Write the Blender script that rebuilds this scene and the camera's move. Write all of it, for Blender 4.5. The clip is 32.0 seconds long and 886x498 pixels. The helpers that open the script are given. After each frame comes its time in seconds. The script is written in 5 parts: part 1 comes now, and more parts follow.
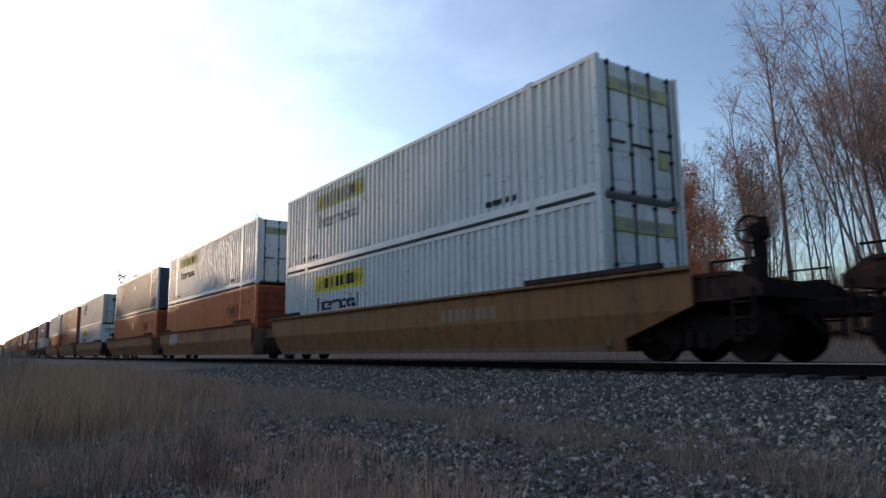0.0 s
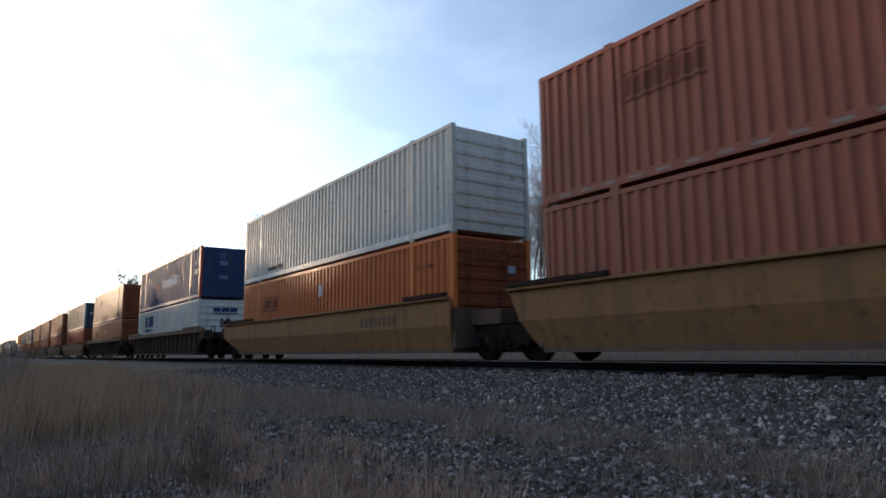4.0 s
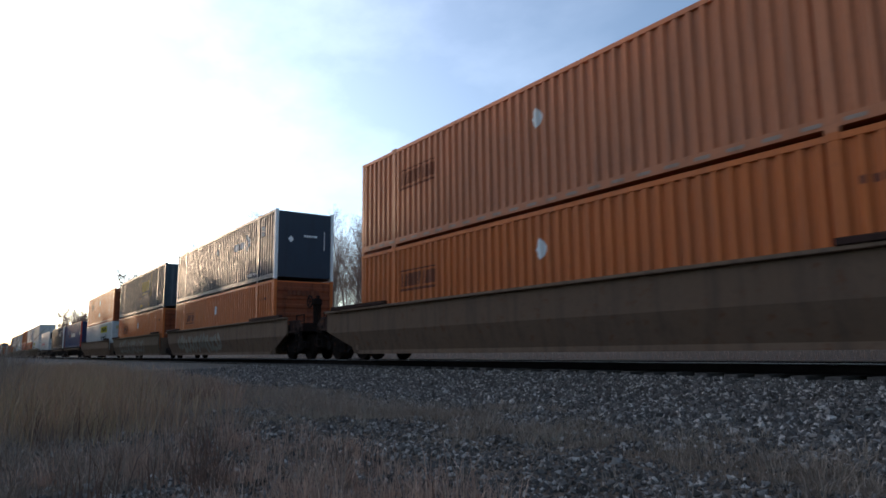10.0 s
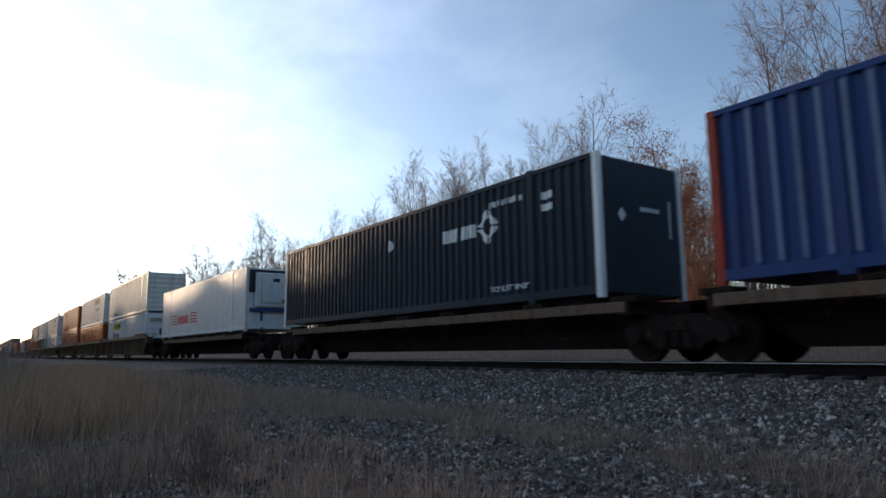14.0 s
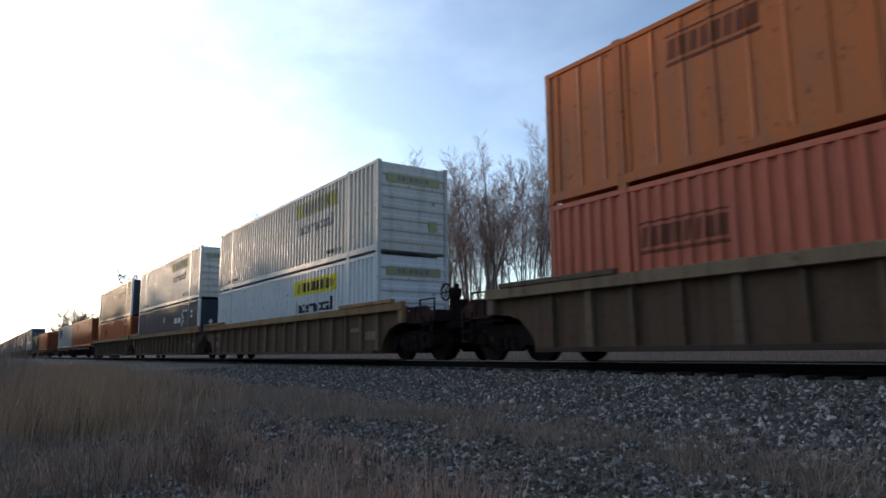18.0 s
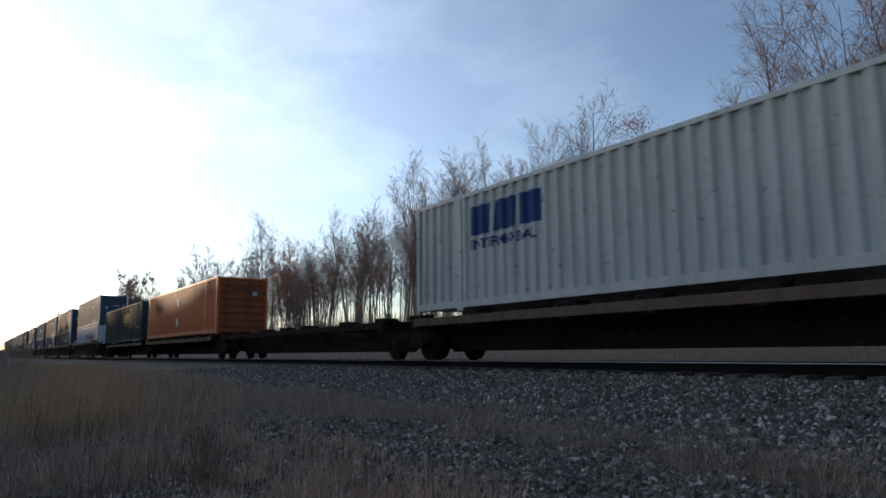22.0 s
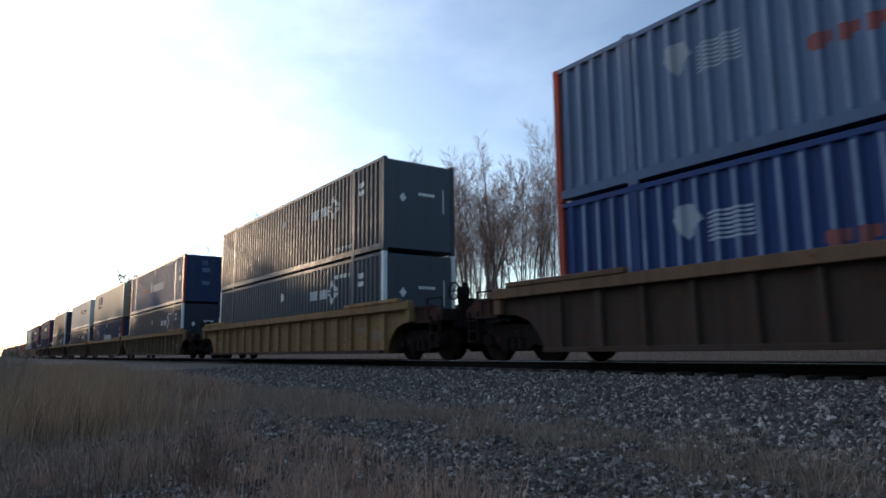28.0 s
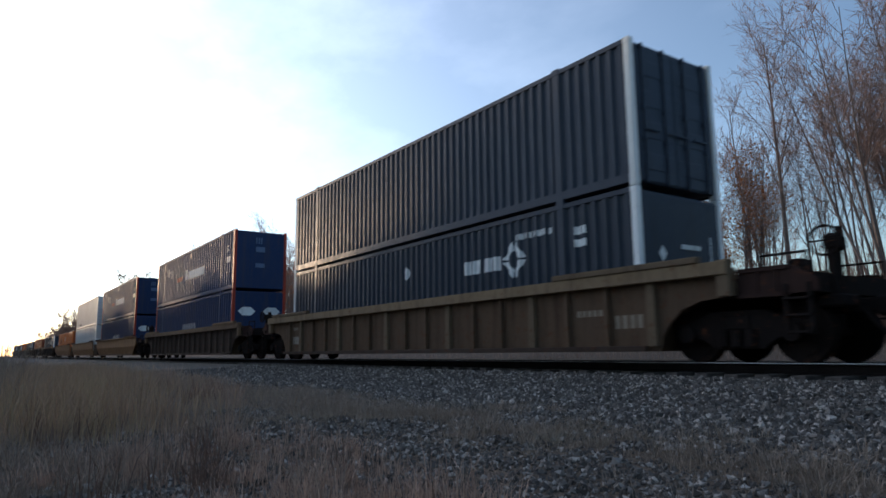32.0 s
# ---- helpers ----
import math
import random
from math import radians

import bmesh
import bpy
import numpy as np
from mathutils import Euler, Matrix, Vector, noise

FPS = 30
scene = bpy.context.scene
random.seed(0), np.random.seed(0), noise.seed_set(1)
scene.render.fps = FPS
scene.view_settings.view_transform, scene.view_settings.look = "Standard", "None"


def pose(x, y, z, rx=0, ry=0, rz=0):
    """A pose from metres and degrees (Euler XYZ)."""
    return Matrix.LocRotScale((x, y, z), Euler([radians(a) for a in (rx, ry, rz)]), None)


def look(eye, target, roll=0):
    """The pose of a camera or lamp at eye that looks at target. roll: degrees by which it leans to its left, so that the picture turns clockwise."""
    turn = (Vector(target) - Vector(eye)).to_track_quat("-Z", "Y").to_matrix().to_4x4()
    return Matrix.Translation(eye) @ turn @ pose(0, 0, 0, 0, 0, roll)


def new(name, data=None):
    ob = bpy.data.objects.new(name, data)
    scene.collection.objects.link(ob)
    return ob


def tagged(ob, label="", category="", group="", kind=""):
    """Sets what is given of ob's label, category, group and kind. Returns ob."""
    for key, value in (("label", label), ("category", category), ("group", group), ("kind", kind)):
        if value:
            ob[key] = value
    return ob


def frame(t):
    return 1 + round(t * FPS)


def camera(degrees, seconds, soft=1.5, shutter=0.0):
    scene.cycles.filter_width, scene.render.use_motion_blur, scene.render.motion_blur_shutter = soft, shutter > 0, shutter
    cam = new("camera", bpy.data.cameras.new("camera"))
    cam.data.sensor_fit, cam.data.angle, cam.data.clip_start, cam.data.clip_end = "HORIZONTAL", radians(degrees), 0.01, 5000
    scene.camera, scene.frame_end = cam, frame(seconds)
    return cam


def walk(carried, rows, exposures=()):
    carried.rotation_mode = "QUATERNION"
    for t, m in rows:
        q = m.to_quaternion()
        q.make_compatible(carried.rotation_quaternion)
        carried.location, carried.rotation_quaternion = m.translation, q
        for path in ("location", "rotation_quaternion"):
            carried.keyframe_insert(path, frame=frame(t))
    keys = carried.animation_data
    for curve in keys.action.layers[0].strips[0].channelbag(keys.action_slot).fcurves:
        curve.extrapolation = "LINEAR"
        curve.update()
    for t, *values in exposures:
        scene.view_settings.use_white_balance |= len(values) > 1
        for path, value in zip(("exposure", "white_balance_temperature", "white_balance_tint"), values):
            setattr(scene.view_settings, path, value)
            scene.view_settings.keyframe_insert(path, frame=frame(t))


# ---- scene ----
cam = camera(66.66, 32.0, soft=1.6, shutter=0.11)
EYE = (0.0, -9.729, 0.214)
AIM = (-81.371, 46.392, 15.352)
STILL = look(EYE, AIM, -0.565)
walk(cam, [(0.0, STILL), (32.0, STILL)],
     exposures=[(0.0, 0.00, 6000, 16), (12.2, 0.00, 6000, 16), (13.4, -0.18, 6000, 16), (15.0, -0.15, 6000, 16), (16.4, 0.00, 6000, 16),
                (20.6, 0.00, 6000, 16), (21.6, -0.30, 6000, 16), (23.4, -0.34, 6000, 16), (25.0, 0.00, 6000, 16), (32.0, 0.00, 6000, 16)])

# ---------------------------------------------------------------- light
SUN_AZ, SUN_EL = radians(253.4), radians(7.3)          # clockwise from +y
SUN_DIR = Vector((math.sin(SUN_AZ) * math.cos(SUN_EL), math.cos(SUN_AZ) * math.cos(SUN_EL), math.sin(SUN_EL)))


GLOW, GLOW_W, SKY = 1.5, 0.27, 0.235


def build_world():
    w = bpy.data.worlds.new("sky")
    scene.world = w
    w.use_nodes = True
    nt = w.node_tree
    nt.nodes.clear()
    N, L = nt.nodes.new, nt.links.new
    out = N("ShaderNodeOutputWorld")
    sky = N("ShaderNodeTexSky")
    sky.sky_type = "NISHITA"
    sky.sun_disc = False
    sky.sun_elevation, sky.sun_rotation = SUN_EL, SUN_AZ
    sky.air_density, sky.dust_density, sky.ozone_density = 1.0, 0.4, 2.0
    bg = N("ShaderNodeBackground")
    bg.inputs[1].default_value = SKY
    L(sky.outputs[0], bg.inputs[0])
    # thin bright haze round the low sun
    tc = N("ShaderNodeTexCoord")
    dot = N("ShaderNodeVectorMath")
    dot.operation = "DOT_PRODUCT"
    L(tc.outputs["Generated"], dot.inputs[0])
    dot.inputs[1].default_value = SUN_DIR
    off = N("ShaderNodeMath")
    off.operation = "MULTIPLY_ADD"
    off.inputs[1].default_value, off.inputs[2].default_value = 1 / GLOW_W, -1 / GLOW_W
    L(dot.outputs["Value"], off.inputs[0])
    glow = N("ShaderNodeMath")
    glow.operation = "EXPONENT"
    L(off.outputs[0], glow.inputs[0])
    # cirrus streaks
    mp = N("ShaderNodeMapping")
    mp.inputs["Rotation"].default_value = (0.0, 0.25, 0.5)
    mp.inputs["Scale"].default_value = (1.2, 4.0, 7.0)
    L(tc.outputs["Generated"], mp.inputs[0])
    no = N("ShaderNodeTexNoise")
    no.inputs["Scale"].default_value, no.inputs["Detail"].default_value = 1.3, 6.0
    no.inputs["Roughness"].default_value = 0.55
    L(mp.outputs[0], no.inputs["Vector"])
    wisp = N("ShaderNodeMapRange")
    wisp.inputs[1].default_value, wisp.inputs[2].default_value = 0.42, 0.78
    L(no.outputs[0], wisp.inputs[0])
    wmul = N("ShaderNodeMath")
    wmul.operation = "MULTIPLY_ADD"
    wmul.inputs[1].default_value, wmul.inputs[2].default_value = 0.55, 0.8
    L(wisp.outputs[0], wmul.inputs[0])
    gm = N("ShaderNodeMath")
    gm.operation = "MULTIPLY"
    L(glow.outputs[0], gm.inputs[0])
    L(wmul.outputs[0], gm.inputs[1])
    ws = N("ShaderNodeMath")
    ws.operation = "MULTIPLY"
    ws.inputs[1].default_value = 0.035
    L(wisp.outputs[0], ws.inputs[0])
    tot = N("ShaderNodeMath")
    tot.operation = "MULTIPLY_ADD"
    tot.inputs[1].default_value = GLOW
    L(gm.outputs[0], tot.inputs[0])
    L(ws.outputs[0], tot.inputs[2])
    bg2 = N("ShaderNodeBackground")
    bg2.inputs[0].default_value = (0.93, 0.97, 1.0, 1)
    L(tot.outputs[0], bg2.inputs[1])
    add = N("ShaderNodeAddShader")
    L(bg.outputs[0], add.inputs[0])
    L(bg2.outputs[0], add.inputs[1])
    L(add.outputs[0], out.inputs[0])


build_world()
sun = new("sun", bpy.data.lights.new("sun", "SUN"))
sun.data.energy, sun.data.angle, sun.data.color = 1.7, radians(0.6), (1.0, 0.71, 0.42)
sun.matrix_world = look((0, 0, 60), Vector((0, 0, 60)) - SUN_DIR)

# ---------------------------------------------------------------- materials
MATS = {}


def nodes(name):
    m = bpy.data.materials.new(name)
    m.use_nodes = True
    nt = m.node_tree
    return m, nt, nt.nodes["Principled BSDF"], nt.nodes.new, nt.links.new


def mix_color(nt, fac, a, b, mode="MIX"):
    """A colour mix; a, b and fac are sockets or values."""
    n = nt.nodes.new("ShaderNodeMix")
    n.data_type, n.blend_type = "RGBA", mode
    for slot, v in ((0, fac), (6, a), (7, b)):
        if isinstance(v, bpy.types.NodeSocket):
            nt.links.new(v, n.inputs[slot])
        elif slot == 0:
            n.inputs[0].default_value = v
        else:
            n.inputs[slot].default_value = (*v[:3], 1)
    return n.outputs[2]


def noise_out(nt, scale, detail=4.0, rough=0.6, stretch=None, coord="Object"):
    tc = nt.nodes.new("ShaderNodeTexCoord")
    src = tc.outputs[coord]
    if stretch:
        mp = nt.nodes.new("ShaderNodeMapping")
        mp.inputs["Scale"].default_value = stretch
        nt.links.new(src, mp.inputs[0])
        src = mp.outputs[0]
    n = nt.nodes.new("ShaderNodeTexNoise")
    n.inputs["Scale"].default_value, n.inputs["Detail"].default_value = scale, detail
    n.inputs["Roughness"].default_value = rough
    nt.links.new(src, n.inputs["Vector"])
    return n.outputs[0]


def ramp(nt, sock, lo, hi, a=0.0, b=1.0):
    n = nt.nodes.new("ShaderNodeMapRange")
    n.inputs[1].default_value, n.inputs[2].default_value = lo, hi
    n.inputs[3].default_value, n.inputs[4].default_value = a, b
    nt.links.new(sock, n.inputs[0])
    return n.outputs[0]


def bump(nt, bsdf, sock, strength, distance):
    b = nt.nodes.new("ShaderNodeBump")
    b.inputs["Strength"].default_value, b.inputs["Distance"].default_value = strength, distance
    nt.links.new(sock, b.inputs["Height"])
    nt.links.new(b.outputs[0], bsdf.inputs["Normal"])


def paint(name, col, rough=0.38, dirt=0.35, dirt_col=(0.09, 0.07, 0.055), rust=0.0, spread=0.12, gloss=0.04):
    """Weathered paint on steel: broad fading, streaks that run down, specks of rust."""
    if name in MATS:
        return MATS[name]
    m, nt, b, N, L = nodes(name)
    oi = N("ShaderNodeObjectInfo")
    base = mix_color(nt, ramp(nt, noise_out(nt, 0.7, 3), 0.3, 0.7, 0.0, 0.5), col, tuple(c * 0.82 + 0.02 for c in col))
    var = N("ShaderNodeHueSaturation")
    L(ramp(nt, oi.outputs["Random"], 0, 1, 1 - spread, 1 + spread), var.inputs["Value"])
    L(base, var.inputs["Color"])
    streak = ramp(nt, noise_out(nt, 1.6, 5, 0.65, (2.6, 2.6, 0.22)), 0.48, 0.78, 0.0, dirt)
    c2 = mix_color(nt, streak, var.outputs[0], dirt_col)
    grime = ramp(nt, noise_out(nt, 9.0, 6, 0.7), 0.52, 0.8, 0.0, dirt * 0.7)
    c3 = mix_color(nt, grime, c2, dirt_col)
    if rust:
        spots = ramp(nt, noise_out(nt, 5.0, 8, 0.75), 0.6 - rust * 0.08, 0.66, 0.0, 0.85)
        c3 = mix_color(nt, spots, c3, (0.12, 0.045, 0.02))
    L(c3, b.inputs["Base Color"])
    b.inputs["Specular IOR Level"].default_value = gloss
    L(ramp(nt, noise_out(nt, 4.0, 4), 0.3, 0.7, rough - 0.08, rough + 0.16), b.inputs["Roughness"])
    bump(nt, b, noise_out(nt, 3.0, 4), 0.05, 0.01)
    MATS[name] = m
    return m


ORANGE = paint("orange_paint", (0.60, 0.158, 0.040), 0.36, gloss=0.09)
DEEP_ORANGE = paint("deep_orange_paint", (0.58, 0.122, 0.024), 0.36, gloss=0.09)
RED_ORANGE = paint("red_orange_paint", (0.54, 0.14, 0.058), 0.36, gloss=0.09)
PINK_ORANGE = paint("faded_orange_paint", (0.581, 0.153, 0.0816), 0.36, gloss=0.09)
BROWN_ORANGE = paint("brown_orange_paint", (0.50, 0.18, 0.085), 0.36, dirt=0.4, gloss=0.09)
RED_BROWN = paint("dull_red_brown_paint", (0.36, 0.115, 0.066), 0.36, dirt=0.5, gloss=0.09)
STREAKED_ORANGE = paint("streaked_orange_paint", (0.56, 0.162, 0.0504), dirt=0.85, dirt_col=(0.30, 0.155, 0.095), rust=0.1, gloss=0.06)
DIRTY_ORANGE = paint("dull_brown_orange_paint", (0.3, 0.11, 0.054), 0.36, dirt=0.5, gloss=0.09)
WHITE = paint("white_paint", (0.606, 0.616, 0.606), dirt=0.34, dirt_col=(0.26, 0.23, 0.19), rust=0.05)
CREAM = paint("cream_paint", (0.437, 0.4, 0.323), dirt=0.3, dirt_col=(0.25, 0.2, 0.15), rust=0.15)
GREY_WHITE = paint("grey_white_paint", (0.575, 0.56, 0.515), dirt=0.45, dirt_col=(0.16, 0.14, 0.12), rust=0.1)
NAVY = paint("navy_paint", (0.035, 0.046, 0.066), dirt=0.3, dirt_col=(0.03, 0.029, 0.027), gloss=0.13, rough=0.4)
DEEP_NAVY = paint("deep_navy_paint", (0.024, 0.031, 0.044), 0.42, dirt=0.3, dirt_col=(0.028, 0.027, 0.025), gloss=0.06)
PALE_NAVY = paint("chalky_navy_paint", (0.062, 0.08, 0.115), dirt=0.35, dirt_col=(0.06, 0.06, 0.06), gloss=0.04)
SLATE = paint("slate_grey_blue_paint", (0.070, 0.083, 0.10), 0.42, dirt=0.5, dirt_col=(0.06, 0.06, 0.055), gloss=0.12)
GREEN_NAVY = paint("dark_green_paint", (0.032, 0.045, 0.05), 0.5, dirt=0.75, dirt_col=(0.11, 0.12, 0.11), gloss=0.015)
BLUE = paint("blue_paint", (0.034, 0.060, 0.165), dirt=0.35, gloss=0.03)
DULL_BLUE = paint("dull_blue_paint", (0.028, 0.046, 0.105), 0.5, dirt=0.45, gloss=0.015)
RUSTED_CREAM = paint("rust_stained_cream_paint", (0.38, 0.30, 0.22), dirt=1.0, dirt_col=(0.15, 0.07, 0.042), rust=0.6)
WORN_GREEN = paint("sun_bleached_dark_green_paint", (0.05, 0.066, 0.078), 0.45, dirt=0.85, dirt_col=(0.17, 0.18, 0.185), gloss=0.08)
PALE_RIB = paint("pale_rib_paint", (0.19, 0.205, 0.205), 0.5, 0.8, (0.06, 0.07, 0.08))
# highlight on the blue containers' rib edges, put into a paler blue
RIB_LIGHT_BLUE = paint("rib_highlight_blue_paint", (0.20, 0.245, 0.335), 0.5, 0.75, (0.05, 0.075, 0.15))
PALE_BLUE = paint("faded_blue_paint", (0.115, 0.16, 0.255), dirt=0.35, gloss=0.03)
RED = paint("red_paint", (0.42, 0.062, 0.036), dirt=0.45)
TAN = paint("tan_paint", (0.271, 0.135, 0.0555), 0.6, 0.55, (0.06, 0.045, 0.035), 0.3)
YELLOW_TAN = paint("yellow_tan_paint", (0.276, 0.166, 0.0717), 0.6, 0.8, (0.085, 0.05, 0.032), 0.5)
RUSTY_TAN = paint("rust_streaked_tan_paint", (0.125, 0.078, 0.048), 0.7, 0.85, (0.06, 0.035, 0.024), 0.7, gloss=0.02)
RUSTY_BROWN = paint("rust_streaked_brown_paint", (0.076, 0.051, 0.038), 0.7, 0.85, (0.04, 0.026, 0.02), 0.7, gloss=0.02)
BROWN = paint("brown_paint", (0.152, 0.0894, 0.051), 0.62, 0.6, (0.045, 0.035, 0.03), 0.4)
CHORD = paint("worn_tan_paint", (0.225, 0.155, 0.092), 0.65, 0.7, (0.09, 0.06, 0.04), 0.4, gloss=0.02)
GREY_TAN = paint("weathered_grey_tan_paint", (0.165, 0.115, 0.072), 0.65, 0.8, (0.06, 0.045, 0.035), 0.5, gloss=0.02)
# front ends of the orange containers: grime, with their shade put into the base
SHADED_SOOTY_ORANGE = paint("shaded_sooty_orange_paint", (0.235, 0.066, 0.03), 0.6, 0.75, (0.055, 0.03, 0.024), 0.2, gloss=0.02)
SILL = paint("rusty_sill_paint", (0.16, 0.112, 0.075), 0.7, 0.8, (0.04, 0.026, 0.02), 0.6, gloss=0.02)
RUST_RED = paint("rusty_maroon_steel", (0.05, 0.026, 0.02), 0.75, 0.6, (0.02, 0.015, 0.013), 0.4, gloss=0.02)
DARK_BROWN = paint("dark_brown_paint", (0.163, 0.101, 0.0638), 0.65, 0.6, (0.04, 0.033, 0.03), 0.4)
BLACK_STEEL = paint("dirty_black_steel", (0.017, 0.0115, 0.0095), 0.8, 0.5, (0.03, 0.018, 0.013), 0.3, gloss=0.02)
RUBBER = paint("black_seal", (0.02, 0.02, 0.02), 0.6, 0.2)
YELLOW_SIGN = paint("yellow_sign", (0.66, 0.55, 0.03), 0.45, 0.3)
INK = paint("dark_lettering", (0.03, 0.03, 0.035), 0.5, 0.2, (0.2, 0.2, 0.2))
WHITE_INK = paint("white_lettering", (0.759, 0.759, 0.736), 0.5, 0.25)
TAPE = paint("worn_reflective_tape", (0.34, 0.25, 0.2), 0.5, 0.8, (0.2, 0.09, 0.05))
PALE_MARK = paint("chalky_white_marking", (0.36, 0.39, 0.43), 0.5, 0.5, (0.12, 0.15, 0.22))
FADED_RED = paint("faded_red_marking", (0.26, 0.085, 0.075), 0.5, 0.5, (0.1, 0.1, 0.16))
CAR_INK = paint("worn_car_lettering", (0.27, 0.21, 0.15), 0.6, 0.6)
BLUE_INK = paint("blue_lettering", (0.035, 0.065, 0.17), 0.5, 0.25)
RED_INK = paint("red_lettering", (0.55, 0.04, 0.04), 0.5, 0.2)
FADED_YELLOW = paint("faded_yellow_lettering", (0.36, 0.29, 0.055), 0.5, 0.85, (0.05, 0.058, 0.06))
FADED_INK = paint("worn_white_lettering", (0.19, 0.2, 0.2), 0.5, 0.7, (0.03, 0.033, 0.04))
DULL_BOARD = paint("worn_yellow_board", (0.38, 0.365, 0.19), 0.5, 0.5, (0.3, 0.29, 0.26))
WORN_INK = paint("worn_grey_lettering", (0.22, 0.22, 0.21), 0.5, 0.5, (0.36, 0.36, 0.34))
YELLOW_INK = paint("yellow_lettering", (0.42, 0.36, 0.08), 0.5, 0.3)
MAROON_INK = paint("faded_maroon_lettering", (0.17, 0.058, 0.034), 0.5, 0.8, (0.3, 0.1, 0.045))
STENCIL = paint("worn_white_stencil", (0.31, 0.275, 0.225), 0.6, 0.7, (0.16, 0.12, 0.09))
GRAFFITI = paint("faded_spray_paint", (0.235, 0.205, 0.16), 0.7, 0.95, (0.09, 0.072, 0.056))
GRAFFITI_PALE = paint("pale_spray_paint", (0.39, 0.403, 0.39), 0.6, 0.6)
GRAFFITI_DARK = paint("dark_spray_paint", (0.072, 0.102, 0.084), 0.7, 0.7)


def simple(name, a, b_col, scale, rough, bump_d=0.0, detail=6, metal=0.0, coord="Object"):
    m, nt, b, N, L = nodes(name)
    n1 = noise_out(nt, scale, detail, 0.65, None, coord)
    n2 = noise_out(nt, scale * 0.12, 3, 0.5, None, coord)
    c = mix_color(nt, ramp(nt, n1, 0.3, 0.7), a, b_col)
    c = mix_color(nt, ramp(nt, n2, 0.35, 0.7, 0.0, 0.45), c, tuple(x * 0.55 for x in a))
    L(c, b.inputs["Base Color"])
    b.inputs["Roughness"].default_value = rough
    b.inputs["Metallic"].default_value = metal
    if bump_d:
        bump(nt, b, n1, 0.8, bump_d)
    return m


def island_mat(name, cols, rough, extra=None, patchy=None):
    """A material whose colour differs from piece to piece."""
    m, nt, b, N, L = nodes(name)
    g = N("ShaderNodeNewGeometry")
    r = N("ShaderNodeValToRGB")
    r.color_ramp.interpolation = "LINEAR"
    while len(r.color_ramp.elements) < len(cols):
        r.color_ramp.elements.new(0.5)
    for i, c in enumerate(cols):
        r.color_ramp.elements[i].position = i / (len(cols) - 1)
        r.color_ramp.elements[i].color = (*c, 1)
    L(g.outputs["Random Per Island"], r.inputs[0])
    c = mix_color(nt, ramp(nt, noise_out(nt, 30, 4), 0.35, 0.7, 0, 0.5), r.outputs[0], tuple(x * 0.6 for x in cols[0]))
    if patchy:                                                # rotten and weathered growth in patches of two sizes
        c = mix_color(nt, ramp(nt, noise_out(nt, 5.0, 3), 0.48, 0.66, 0, 0.75), c, patchy[0])
        c = mix_color(nt, ramp(nt, noise_out(nt, 0.9, 3), 0.50, 0.68, 0, 0.55), c, patchy[1])
    L(c, b.inputs["Base Color"])
    b.inputs["Roughness"].default_value = rough
    if extra:
        extra(nt, b)
    return m


BARK = simple("grey_brown_bark", (0.15, 0.112, 0.094), (0.26, 0.20, 0.17), 9, 0.9, 0.01)
TWIG = simple("twig_bark", (0.27, 0.17, 0.13), (0.42, 0.28, 0.225), 3, 0.9)


def see_through(nt, b):
    """Thin dry leaves let some light pass."""
    t = nt.nodes.new("ShaderNodeBsdfTranslucent")
    nt.links.new(b.inputs["Base Color"].links[0].from_socket, t.inputs[0])
    m = nt.nodes.new("ShaderNodeMixShader")
    m.inputs[0].default_value = 0.45
    nt.links.new(b.outputs[0], m.inputs[1])
    nt.links.new(t.outputs[0], m.inputs[2])
    nt.links.new(m.outputs[0], nt.nodes["Material Output"].inputs[0])


LEAF = island_mat("dry_oak_leaves", [(0.36, 0.115, 0.032), (0.55, 0.19, 0.05), (0.43, 0.15, 0.042), (0.62, 0.27, 0.09)], 0.7, see_through)
STONE = island_mat("ballast_stones", [(0.047, 0.039, 0.031), (0.127, 0.101, 0.082), (0.058, 0.047, 0.037), (0.202, 0.163, 0.132), (0.063, 0.050, 0.040), (0.592, 0.499, 0.418), (0.085, 0.066, 0.052)], 0.85)
STRAW = island_mat("dry_grass_blades", [(0.282, 0.198, 0.137), (0.468, 0.352, 0.261), (0.352, 0.248, 0.172), (0.177, 0.132, 0.094)], 0.8, patchy=((0.174, 0.119, 0.085), (0.337, 0.264, 0.189)))
TALL_STRAW = island_mat("tall_straw_blades", [(0.448, 0.267, 0.178), (0.706, 0.472, 0.329), (0.551, 0.336, 0.230), (0.264, 0.161, 0.114)], 0.8, patchy=((0.241, 0.148, 0.105), (0.297, 0.221, 0.154)))
RANK_STRAW = island_mat("yellowed_grass_blades", [(0.459, 0.328, 0.160), (0.445, 0.253, 0.141), (0.659, 0.412, 0.256), (0.532, 0.308, 0.176), (0.298, 0.169, 0.102)], 0.8, patchy=((0.293, 0.170, 0.102), (0.567, 0.415, 0.202)))
BRUSH_M = island_mat("dry_brush_stems", [(0.17, 0.092, 0.06), (0.25, 0.14, 0.09), (0.13, 0.08, 0.06)], 0.85)
RAIL_M = simple("rusty_rail_steel", (0.012, 0.01, 0.009), (0.02, 0.015, 0.012), 20, 0.9, 0.002)
RAIL_M.node_tree.nodes["Principled BSDF"].inputs["Specular IOR Level"].default_value = 0.03
RAIL_TOP = simple("polished_rail_head", (0.72, 0.71, 0.69), (0.6, 0.59, 0.58), 20, 0.42, 0, metal=0.7)
WOOD = simple("creosoted_timber", (0.05, 0.04, 0.033), (0.10, 0.08, 0.065), 12, 0.85, 0.006)


